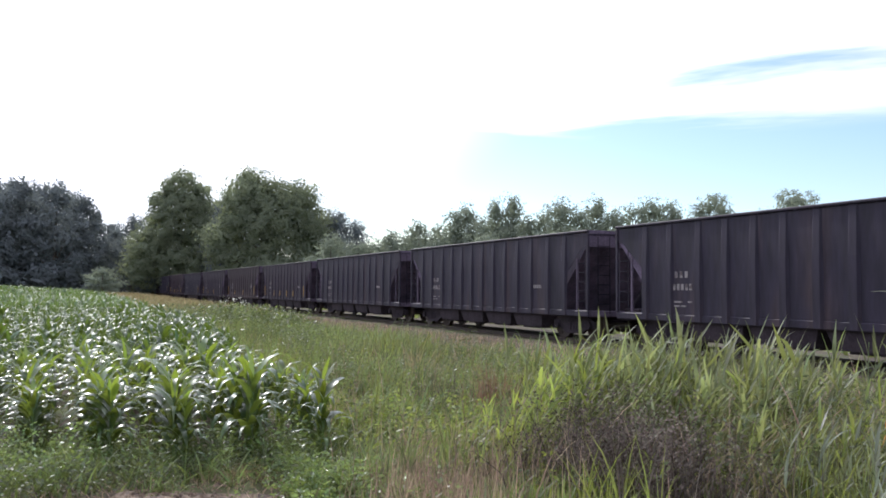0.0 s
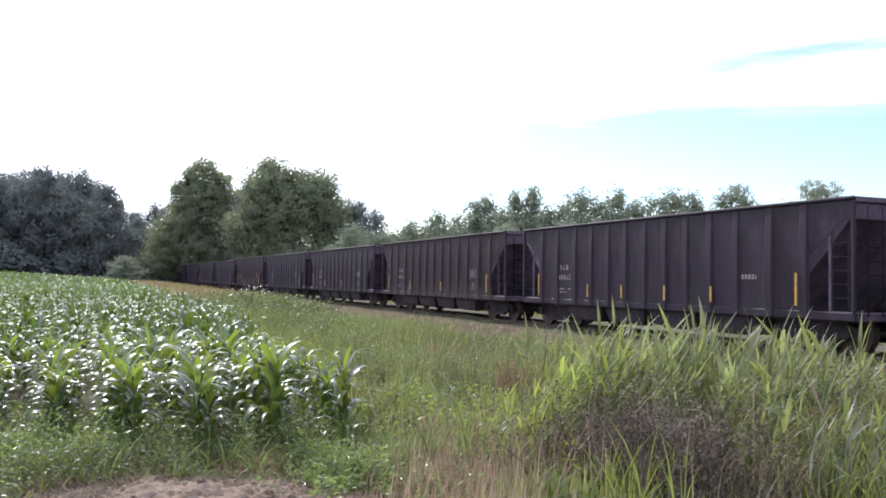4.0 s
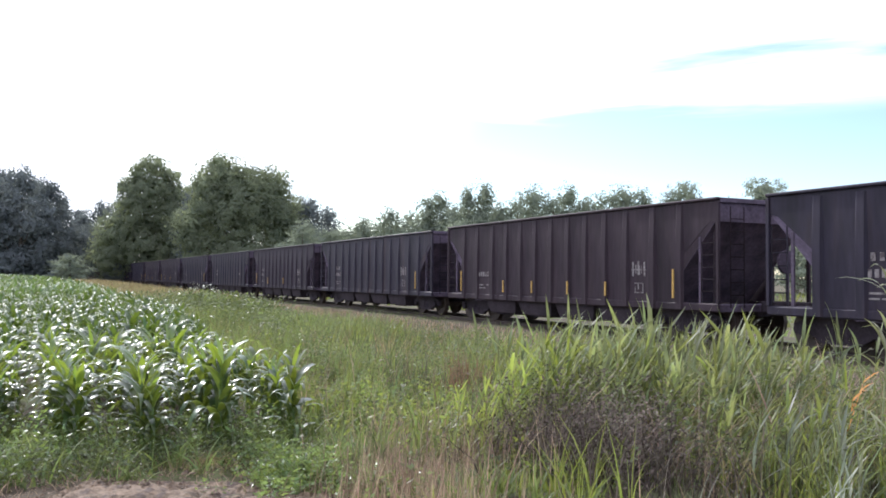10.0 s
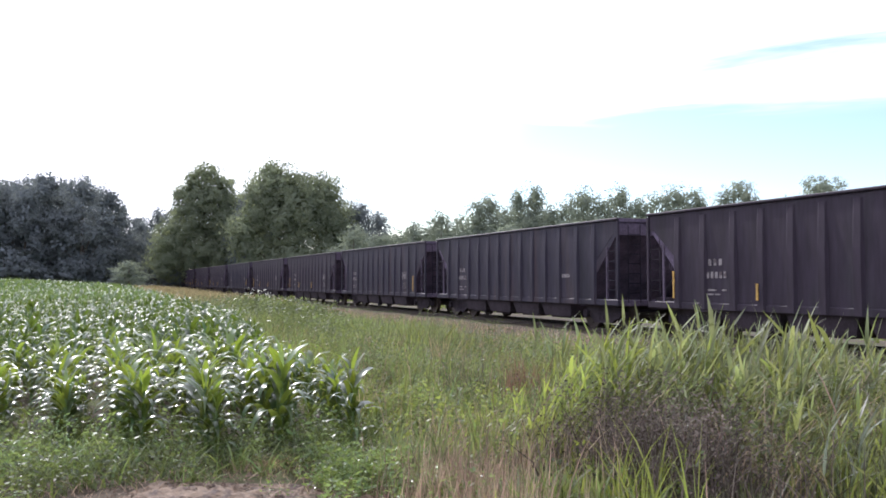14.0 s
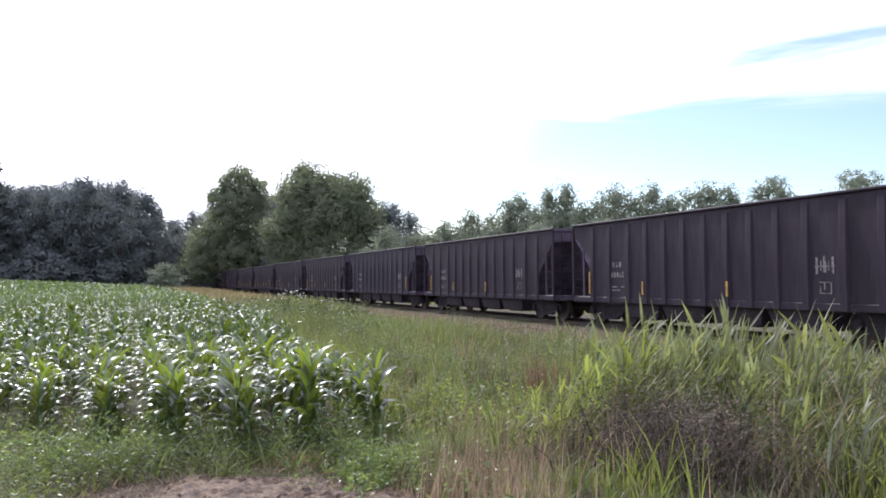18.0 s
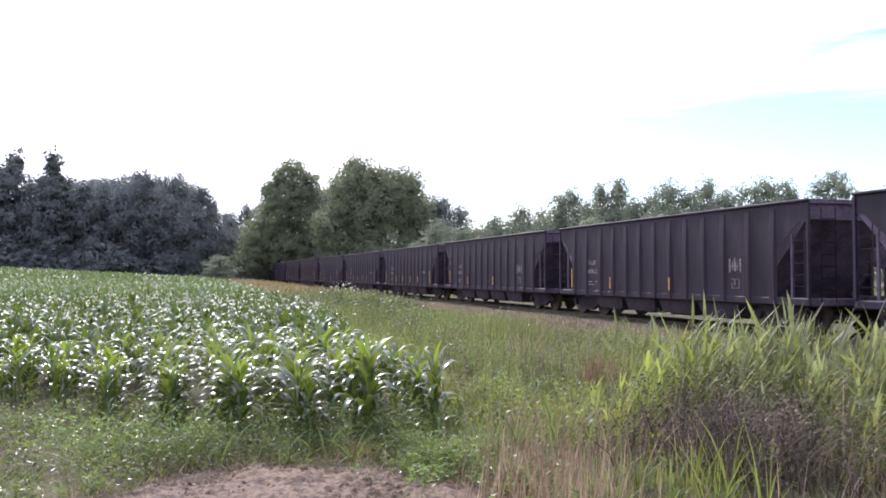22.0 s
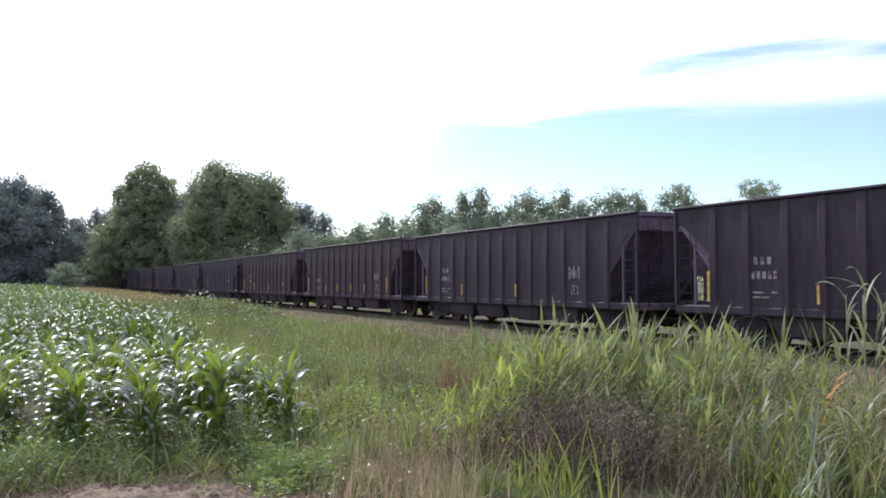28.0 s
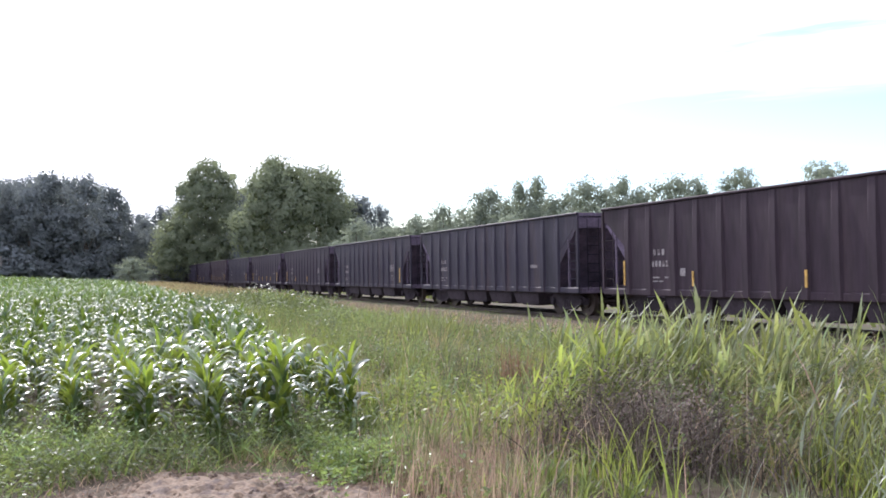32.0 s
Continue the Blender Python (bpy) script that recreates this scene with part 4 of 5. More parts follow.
    a = inside(rng, 1900, 2.6, 10.5, 5, 17, verge)
    n = len(a)
    blades("seed_stems", a, U(0.45, 0.85, n), U(0.004, 0.009, n), M_DRY, "thin dry seed stems above the grass", "grass", 0.3, 0.2, 3, 13)
    a = inside(rng, 24000, 2.6, 11.3, 16, 46, verge)
    p = patch(a, 0.35, 2)
    n = len(a)
    low = 1 - 0.75 * smoothstep(6.8, 9.0, a[:, 0])
    blades("verge_grass", a, U(0.25, 0.8, n) * (0.3 + 1.3 * p ** 1.5) * low, U(0.024, 0.05, n), M_GRASS, "rough olive-green grass between corn and railway", "grass", 0.32, 0.12, 2, 4)
    # upright clumps in their own colours, and dry pinkish grass up the ballast shoulder
    for name, count, tall, mat, words, seed in (
            ("green_clumps", 420, 0.75, M_GRASS2, "upright green grass clumps along the ditch", 61), ("lime_stands", 260, 0.7, M_REED_LIT, "upright yellow-green grass clumps along the ditch", 62),
            ("dark_stands", 260, 0.8, M_FORB_DARK, "upright dark green clumps along the ditch", 63), ("straw_stands", 200, 0.75, M_STRAW, "upright straw-coloured grass clumps along the ditch", 64)):
        a = inside(rng, count, 3.2, 11.0, 13, 44, verge)
        a = a[patch(a, 0.45, seed) > 0.47]
        n = len(a)
        low = 1 - 0.6 * smoothstep(7.0, 10.0, a[:, 0])
        tufts(name, a, 34, tall * U(0.6, 1.15, n) * low, (0.014, 0.034), 0.2, mat, words, 0.28, 0.12, 2, seed)
    a = inside(rng, 9000, 11.2, 13.6, 16, 75)
    n = len(a)
    blades("shoulder_grass", a, U(0.12, 0.42, n) * (1 - 0.6 * smoothstep(12.4, 13.6, a[:, 0])), U(0.012, 0.03, n), M_DRY, "dry pinkish-tan grass on the ballast shoulder", "grass", 0.35, 0.15, 2, 65)
    a = inside(rng, 1700, 3.0, 7.6, 16, 46, verge)
    p = patch(a, 0.5, 7)
    a, p = a[p > 0.45], p[p > 0.45]
    n = len(a)
    forbs("verge_weeds", a, U(0.3, 0.7, n) * (0.5 + p) * (1 - 0.6 * smoothstep(6.8, 8.6, a[:, 0])), U(0.1, 0.3, n), U(0.03, 0.06, n), 26, M_FORB, "leafy green weeds in the grass verge", 33)
    a = inside(rng, 26000, 3.5, 12.6, 45, 240, verge)
    n = len(a)
    blades("far_verge_grass", a, U(0.4, 0.85, n), U(0.06, 0.14, n), M_GRASS, "rough grass far along the railway", "grass", 0.6, 0.15, 2, 5)
    a = inside(rng, 14000, 3.2, 10.0, 40, 135, verge)
    n = len(a)
    blades("dry_verge", a, U(0.6, 1.0, n), U(0.05, 0.1, n), M_STRAW, "dry tan grass strip beside the corn", "grass", 0.5, 0.15, 2, 6)
    a = inside(rng, 700, 4.6, 7.4, 19, 46, lambda x, y: verge(x, y) & (np.sin(x * 1.1 + y * 0.45) > 0.1))
    n = len(a)
    forbs("tall_bush_weeds", a, U(0.45, 0.9, n), U(0.2, 0.4, n), U(0.04, 0.09, n), 60, M_FORB_DARK, "tall bushy green weeds along the ditch", 34)
    for mat, k, words, seed in ((M_FORB_DARK, 150, "waist-high dark bushy weeds beside the corn", 37), (M_FORB, 70, "waist-high green weeds beside the corn", 38)):
        a = np.stack([rng.normal(5.9, 0.65, k), rng.normal(30, 3.2, k)], -1)
        a = a[verge(a[:, 0], a[:, 1])]
        n = len(a)
        forbs("bushy_weeds", a, U(0.7, 1.1, n) * (1 - 0.5 * smoothstep(6.6, 7.6, a[:, 0])), U(0.2, 0.4, n), U(0.07, 0.13, n), 60, mat, words, seed)
    a = np.stack([rng.normal(6.0, 0.7, 130), rng.normal(27, 3.5, 130)], -1)
    n = len(a)
    tufts("bushy_grass", a, 26, U(0.5, 0.95, n), (0.012, 0.03), 0.12, M_GRASS2, "tall green grass beside the corn", 0.4, 0.2, 3, 29)
    a = np.stack([rng.normal(8.0, 0.5, 7), rng.normal(44, 3.0, 7)], -1)
    n = len(a)
    forbs("blossom_weeds", a, U(1.0, 1.3, n), U(0.2, 0.4, n), U(0.08, 0.14, n), 20, M_BLOSSOM, "weeds with small white flower heads", 35)
    a = inside(rng, 70, 4.9, 8.2, 3.4, 6.4, lambda x, y: x - y < 2.6)
    n = len(a)
    tufts("long_grass", a, 16, U(0.4, 0.8, n), (0.009, 0.026), 0.07, M_REED, "long green grass blades before the reeds", 0.5, 0.3, 4, 15)
    a = inside(rng, 40, 4.4, 8.2, 4.2, 6.4, lambda x, y: x - y < 2.6)
    n = len(a)
    tufts("long_dry_grass", a, 10, U(0.3, 0.6, n), (0.006, 0.015), 0.06, M_DRY, "long tan dry blades before the reeds", 0.5, 0.4, 4, 19)
    g, r = U(0, 2 * np.pi, 1500), rng.normal(1.0, 0.12, 1500)
    a = np.stack([0.55 + 1.7 * r * np.cos(g), 5.3 + 1.8 * r * np.sin(g)], -1)
    n = len(a)
    blades("dead_grass", a, U(0.03, 0.14, n), U(0.004, 0.009, n), M_DRY, "short dead grass round the bare mud", "grass", 1.1, 0.1, 2, 30, z=ground_z(a[:, 0], a[:, 1]) + 0.02)
    # thin dry stems at the path
    a = np.stack([rng.normal(2.42, 0.27, 1150), rng.normal(5.5, 0.5, 1150)], -1)
    n = len(a)
    blades("dry_grass", a, U(0.16, 0.46, n), U(0.006, 0.011, n), M_DRY, "thin dry brown grass stems", "grass", 0.2, 0.05, 3, 7)
    a = np.stack([rng.normal(4.3, 0.16, 160), rng.normal(9.6, 0.5, 160)], -1)
    n = len(a)
    blades("dry_grass", a, U(0.4, 0.85, n), U(0.005, 0.012, n), M_BROWN, "thin reddish-brown dock stems", "grass", 0.2, 0.05, 3, 8)
    a = inside(rng, 14000, 18.5, 75, -10, 130)
    n = len(a)
    blades("meadow_grass", a, U(0.25, 0.6, n), U(0.12, 0.24, n), M_GRASS, "sunlit meadow grass beyond the railway", "grass", 0.5, 0.1, 2, 9)


def reed_pieces(rnd, h, leaves):
    """A tall broad-bladed grass: leaves along one stem, most of them pointing up and to one side."""
    out = []
    for i in range(leaves):
        s = i / max(1, leaves - 1)
        az = rnd.gauss(0.0, 0.8) if rnd.random() < 0.72 else rnd.uniform(0, 6.28)
        droop = rnd.uniform(-5, 25) if rnd.random() < 0.78 else rnd.uniform(40, 120)
        out.append(strip((0.05 * s, 0, h * (0.05 + 0.68 * s)), az, h * rnd.uniform(0.24, 0.46), rnd.uniform(0.015, 0.042), rnd.uniform(44, 86), droop, 5, 0.15, rnd.uniform(-1.4, 1.4)))
    return out


def make_reeds():
    rnd = random.Random(21)
    protos = []
    for i in range(10):
        v, f = merged(reed_pieces(rnd, 1.0, 9))
        protos.append((v, f))
    def stand(name, groups, mat, label):
        """Reeds in clumps: rows of x, y, spread, count, lowest and tallest."""
        places = []
        for cx, cy, spread, count, lo, hi in groups:
            for i in range(count):
                x, y = rnd.gauss(cx, spread), rnd.gauss(cy, spread)
                places.append((x, y, float(ground_z(x, y)), rnd.gauss(0, 0.8), rnd.triangular(lo, hi, 0.5 * (lo + hi))))
        return scatter(name, protos, places, mat, label, "reeds")

    back = [(rnd.uniform(5.0, 9.0), rnd.uniform(5.4, 10.5), 0.28, 9, 0.45, 1.05) for i in range(34)]
    back = [g for g in back if g[0] > 0.62 * g[1]]
    low = [(rnd.uniform(5.0, 8.4), rnd.uniform(3.6, 6.6), 0.22, 6, 0.3, 0.7) for i in range(30)]
    low = [g for g in low if g[0] - g[1] < 3.4]
    strays = [(rnd.uniform(4.6, 9), rnd.uniform(10, 22), 0.3, 4, 0.35, 0.75) for i in range(45)]
    stand("reed_stand", back + low + strays + [(5.1, 6.9, 0.3, 44, 0.7, 1.32), (5.7, 7.1, 0.28, 36, 0.85, 1.45), (5.5, 5.9, 0.28, 34, 0.6, 1.2), (6.2, 6.3, 0.32, 34, 0.75, 1.42), (6.9, 6.6, 0.35, 30, 0.7, 1.3), (5.3, 5.2, 0.25, 24, 0.4, 0.85), (5.6, 4.5, 0.25, 20, 0.4, 0.9)],
          M_REED, "dense stand of tall green reed grass by the railway")
    stand("bright_reeds", [(4.3, 6.9, 0.2, 26, 0.6, 1.2), (4.75, 7.2, 0.2, 18, 0.7, 1.3), (3.9, 6.7, 0.2, 12, 0.5, 0.9), (5.9, 6.6, 0.25, 7, 0.7, 1.1), (4.05, 5.1, 0.13, 5, 0.25, 0.45), (5.6, 4.9, 0.2, 6, 0.5, 0.9), (6.6, 5.6, 0.3, 6, 0.6, 1.0), (3.5, 6.6, 0.2, 8, 0.4, 0.7)],
          M_REED_LIT, "bright yellow-green broad-bladed reeds")
    stand("pale_reeds", [(5.0, 4.4, 0.22, 8, 0.52, 0.94), (5.6, 5.1, 0.3, 6, 0.45, 0.83), (6.1, 5.0, 0.3, 8, 0.45, 0.75), (4.7, 3.7, 0.25, 5, 0.38, 0.68), (5.2, 6.2, 0.3, 8, 0.38, 0.71)],
          M_REED_SHEEN, "broad-bladed reeds with a sky sheen in their pale colour")
    rng = np.random.default_rng(9)
    U = rng.uniform
    # tan and dead stems, leafy weeds inside the stand
    a = np.concatenate([np.stack([rng.normal(4.22, 0.36, 1200), rng.normal(5.75, 0.55, 1200)], -1), np.stack([rng.normal(5.7, 0.8, 420), rng.normal(5.3, 0.8, 420)], -1)])
    n = len(a)
    blades("dead_weeds", a, U(0.25, 0.75, n), U(0.006, 0.02, n), M_BROWN, "dark brown dead weed stems in the reeds", "weeds", 0.6, 0.1, 3, 10)
    a = np.stack([rng.normal(4.22, 0.36, 280), rng.normal(5.75, 0.55, 280)], -1)
    n = len(a)
    forbs("dead_weed_leaves", a, U(0.3, 0.9, n), U(0.08, 0.2, n), U(0.018, 0.04, n), 34, M_BROWN, "withered brown weed leaves in the reeds", 41)
    a = np.stack([rng.normal(6.3, 1.1, 420), rng.normal(6.8, 1.5, 420)], -1)
    a = a[a[:, 1] > 4.6]
    n = len(a)
    blades("tan_blades", a, U(0.5, 1.1, n), U(0.010, 0.024, n), M_DRY, "pale tan dry blades among the reeds", "grass", 0.5, 0.45, 4, 14)
    # dark weeds in the stand; the nearer lot replaces shade between the blades
    a = np.concatenate([np.stack([rng.normal(6.6, 1.2, 420), rng.normal(7.4, 1.5, 420)], -1), np.stack([rng.normal(5.6, 0.8, 90), rng.normal(5.0, 0.8, 90)], -1)])
    a = a[(a[:, 0] > 4.4) & (a[:, 0] - a[:, 1] < 3)]
    n = len(a)
    forbs("reed_weeds", a, U(0.3, 0.85, n), U(0.1, 0.25, n), U(0.03, 0.06, n), 36, M_FORB_DARK, "leafy dark green weeds in the reeds, some put in as shade", 42)
    a = np.stack([rng.normal(5.9, 0.25, 26), rng.normal(4.75, 0.25, 26)], -1)
    n = len(a)
    forbs("yellow_weeds", a, U(0.45, 0.75, n), U(0.08, 0.18, n), U(0.02, 0.035, n), 60, M_REED_LIT, "yellow-green feathery weeds among the reeds", 43)
    for name, k, cx, cy, sx, sy, tall, wide, mat, words, seed in (
            ("stand_grass", 130, 5.2, 5.3, 0.8, 0.9, 0.62, (0.008, 0.022), M_REED_LIT, "fresh yellow-green grass growing through the reeds", 71),
            ("pale_stand_grass", 170, 5.5, 5.2, 0.8, 0.9, 0.5, (0.006, 0.015), M_REED_SHEEN, "grey-green grass growing through the reeds", 72),
            ("tan_stand_grass", 170, 5.6, 5.6, 0.9, 1.0, 0.75, (0.005, 0.013), M_STRAW, "straw-coloured dry grass in the reeds", 73),
            ("front_grass", 50, 3.45, 5.4, 0.35, 0.4, 0.24, (0.008, 0.020), M_REED_LIT, "fresh yellow-green grass before the dead weeds", 74)):
        a = np.stack([rng.normal(cx, sx, k), rng.normal(cy, sy, k)], -1)
        a = a[(a[:, 0] - a[:, 1] < 2.4) & (a[:, 1] > 3.4) & ((a[:, 0] > 0.4 * a[:, 1] + 2.75) | (a[:, 0] < 3.75))]
        n = len(a)
        tufts(name, a, 9, tall * U(0.5, 1.2, n), wide, 0.06, mat, words, 0.35, 0.18, 3, seed)
    # single tall reeds that stand out of the mass and sway
    kinds = []
    for i in range(4):
        reed = tagged(new("reed"), "tall green reed with long arching blades", "reed", "tall reeds by the railway")
        h = 1.0
        part("stem", rod((0, 0, -0.05), (0.05, 0, h * 0.86), 0.008, 5, 0.003), M_REED_OBJ, reed)
        for v, f in reed_pieces(rnd, h, 8):
            link("leaf", mesh_from("leaf", v, f, M_REED_OBJ, True), reed)
        kinds.append(reed)
    for i in range(3):
        reed = tagged(new("feather_reed"), "tall pale reed with narrow drooping blades", "reed", "tall feathery reeds by the path")
        part("stem", rod((0, 0, -0.05), (0.06, 0, 0.95), 0.007, 5, 0.002), M_REED_FEATHER, reed)
        for k in range(10):
            s = k / 9
            v, f = strip((0.06 * s, 0, 0.18 + 0.74 * s), rnd.gauss(0.2, 0.8) if k % 3 else rnd.gauss(3.1, 0.6), rnd.uniform(0.2, 0.34), rnd.uniform(0.010, 0.019), rnd.uniform(45, 75), rnd.uniform(60, 150), 6, 0.15, rnd.uniform(-1.2, 1.2))
            link("leaf", mesh_from("leaf", v, f, M_REED_FEATHER, True), reed)
        kinds.append(reed)
    reeds = []
    spots = [(rnd.gauss(6.7, 1.1), rnd.gauss(7.8, 1.3), rnd.uniform(0.9, 1.3)) for i in range(60)]
    spots += [(5.7, 4.1, 1.7), (5.85, 4.2, 1.55), (5.6, 3.9, 1.45), (6.15, 4.4, 1.55), (5.85, 3.9, 1.3), (6.35, 4.3, 1.4), (5.78, 4.3, 1.6)]
    for i, (x, y, s) in enumerate(spots):
        m = Matrix.Translation((x, y, float(ground_z(x, y)))) @ pose(0, 0, 0, 0, 0, rnd.uniform(-50, 50)) @ Matrix.Scale(s, 4)
        if i < 4 or 60 <= i < 63:
            r = kinds[i if i < 4 else i - 56]
        else:
            r = copy_thing(kinds[i % 4 if i < 60 else 4 + i % 3], Matrix())
        r.matrix_basis = m
        reeds.append(r)
    pieces = []
    for i in range(4):
        pieces.append(strip((rnd.uniform(-0.03, 0.03), rnd.uniform(-0.03, 0.03), 0.6 + 0.09 * i), rnd.gauss(0.0, 0.5), rnd.uniform(0.16, 0.28), 0.022, 50, 40, 5))
    pieces.append(strip((0, 0, 0), 0.0, 0.95, 0.02, 89, 6, 4))
    v, f = merged(pieces)
    ob = link("withered_reed", mesh_from("withered_reed", v.tolist(), f, M_ORANGE, True), None, pose(5.78, 4.7, float(ground_z(5.78, 4.7)), 0, 24))
    tagged(ob, "orange withered reed leaves among the green", "reed")
    return reeds


make_grass()
REEDS = make_reeds()


# ---- trees ----
def make_tree(name, label, height, lobes, leaves, leaf_size, mat, seed, trunk_r=0.3, clump=0.9):
    """lobes: x, y, z, radius across, radius up. A trunk with limbs to the lobes, and a crown of leaf clumps on them."""
    rng = np.random.default_rng(seed)
    tree = tagged(new(name), label, "tree")
    bm = bmesh.new()
    rod((0, 0, -0.3), (0, 0, height * 0.35), trunk_r * 1.15, 9, trunk_r * 0.8, bm=bm)
    rod((0, 0, height * 0.34), (0, 0, height * 0.8), trunk_r * 0.8, 8, trunk_r * 0.25, bm=bm)
    part("trunk", bm, M_BARK, tree)
    for x, y, z, r, rz in lobes[:10]:
        z0 = max(height * 0.12, min(height * 0.6, z - 0.9 * math.hypot(x, y) - 0.4 * rz))
        part("limb", rod((0, 0, z0), (x * 0.9, y * 0.9, z), trunk_r * 0.4, 6, trunk_r * 0.1), M_BARK, tree)
    vol = np.array([l[3] ** 2 * l[4] for l in lobes]) ** 0.7
    share = vol / vol.sum()
    places, facing, sizes = [], [], []
    for (x, y, z, r, rz), sh in zip(lobes, share):
        n = int(leaves * sh)
        mid, span = np.array([x, y, z]), np.array([r, r, rz])
        # twigs of small leaves on the skin of the lobe, in uneven tufts
        nc = max(10, n // 26)
        d = rng.normal(size=(nc, 3))
        d /= np.linalg.norm(d, axis=1)[:, None]
        bumps = 1 + 0.16 * np.sin(5 * d[:, :1] + x) * np.cos(6 * d[:, 1:2] + z) + rng.normal(0, 0.04, (nc, 1))
        tuft = mid + d * rng.uniform(0.78, 1.1, (nc, 1)) * bumps * span
        P = tuft[rng.integers(0, nc, n)] + rng.normal(size=(n, 3)) * clump * np.array([0.36, 0.36, 0.24])
        # coarse shaded leaves fill the inside
        k = max(8, n // 5)
        g = rng.normal(size=(k, 3))
        g /= np.linalg.norm(g, axis=1)[:, None]
        core = mid + g * rng.uniform(0.1, 0.9, (k, 1)) ** 0.6 * 0.84 * span
        Q = np.concatenate([P, core])
        places.append(Q)
        sizes.append(np.concatenate([leaf_size * rng.uniform(0.55, 1.3, n), leaf_size * rng.uniform(1.4, 2.2, k)]))
        away = (Q - np.array([x, y, z - 0.3 * rz])) / span
        facing.append(away / np.maximum(np.linalg.norm(away, axis=1)[:, None], 1e-6))
    P, face, size = np.concatenate(places), np.concatenate(facing), np.concatenate(sizes)
    keep = P[:, 2] > 0.25
    P, face, size = P[keep], face[keep], size[keep]
    n = len(P)
    face = face + rng.normal(size=(n, 3)) * 0.3
    u = np.cross(face, rng.normal(size=(n, 3)))
    u /= np.linalg.norm(u, axis=1)[:, None]
    w = np.cross(face, u)
    w /= np.linalg.norm(w, axis=1)[:, None]
    s = size[:, None]
    V = np.stack([P - u * s, P + w * s * 0.55, P + u * s, P - w * s * 0.55], 1).reshape(-1, 3)
    Q = np.arange(4 * n).reshape(n, 4)
    link("crown", mesh_quads("crown", V, Q, mat, False), tree)
    return tree


def crown_lobes(rnd, height, r, low=0.12, count=14, open_=1.0, point=0.0):
    out = []
    for i in range(count):
        s = (i + 0.5) / count
        z = height * (low + (0.9 - low) * s)
        prof = math.sin(math.pi * min(0.97, 0.18 + 0.78 * s)) ** 0.7 * (1 - point * s)
        a = i * 2.4 + rnd.uniform(-0.4, 0.4)
        rr = r * 0.52 * (0.75 + 0.5 * rnd.random()) * (0.6 + 0.4 * prof) * open_
        d = max(0.0, r * prof - rr * 0.7)
        out.append((d * math.cos(a), d * math.sin(a), z, rr, rr * 0.85))
    out.append((0, 0, height * 0.88, r * 0.42 * (1 - 0.6 * point), height * 0.12))
    out.append((0, 0, height * 0.5, r * 0.6 * (1 - 0.3 * point), height * 0.28))
    return out


def polar(az, d):
    return d * math.sin(radians(az)), d * math.cos(radians(az))


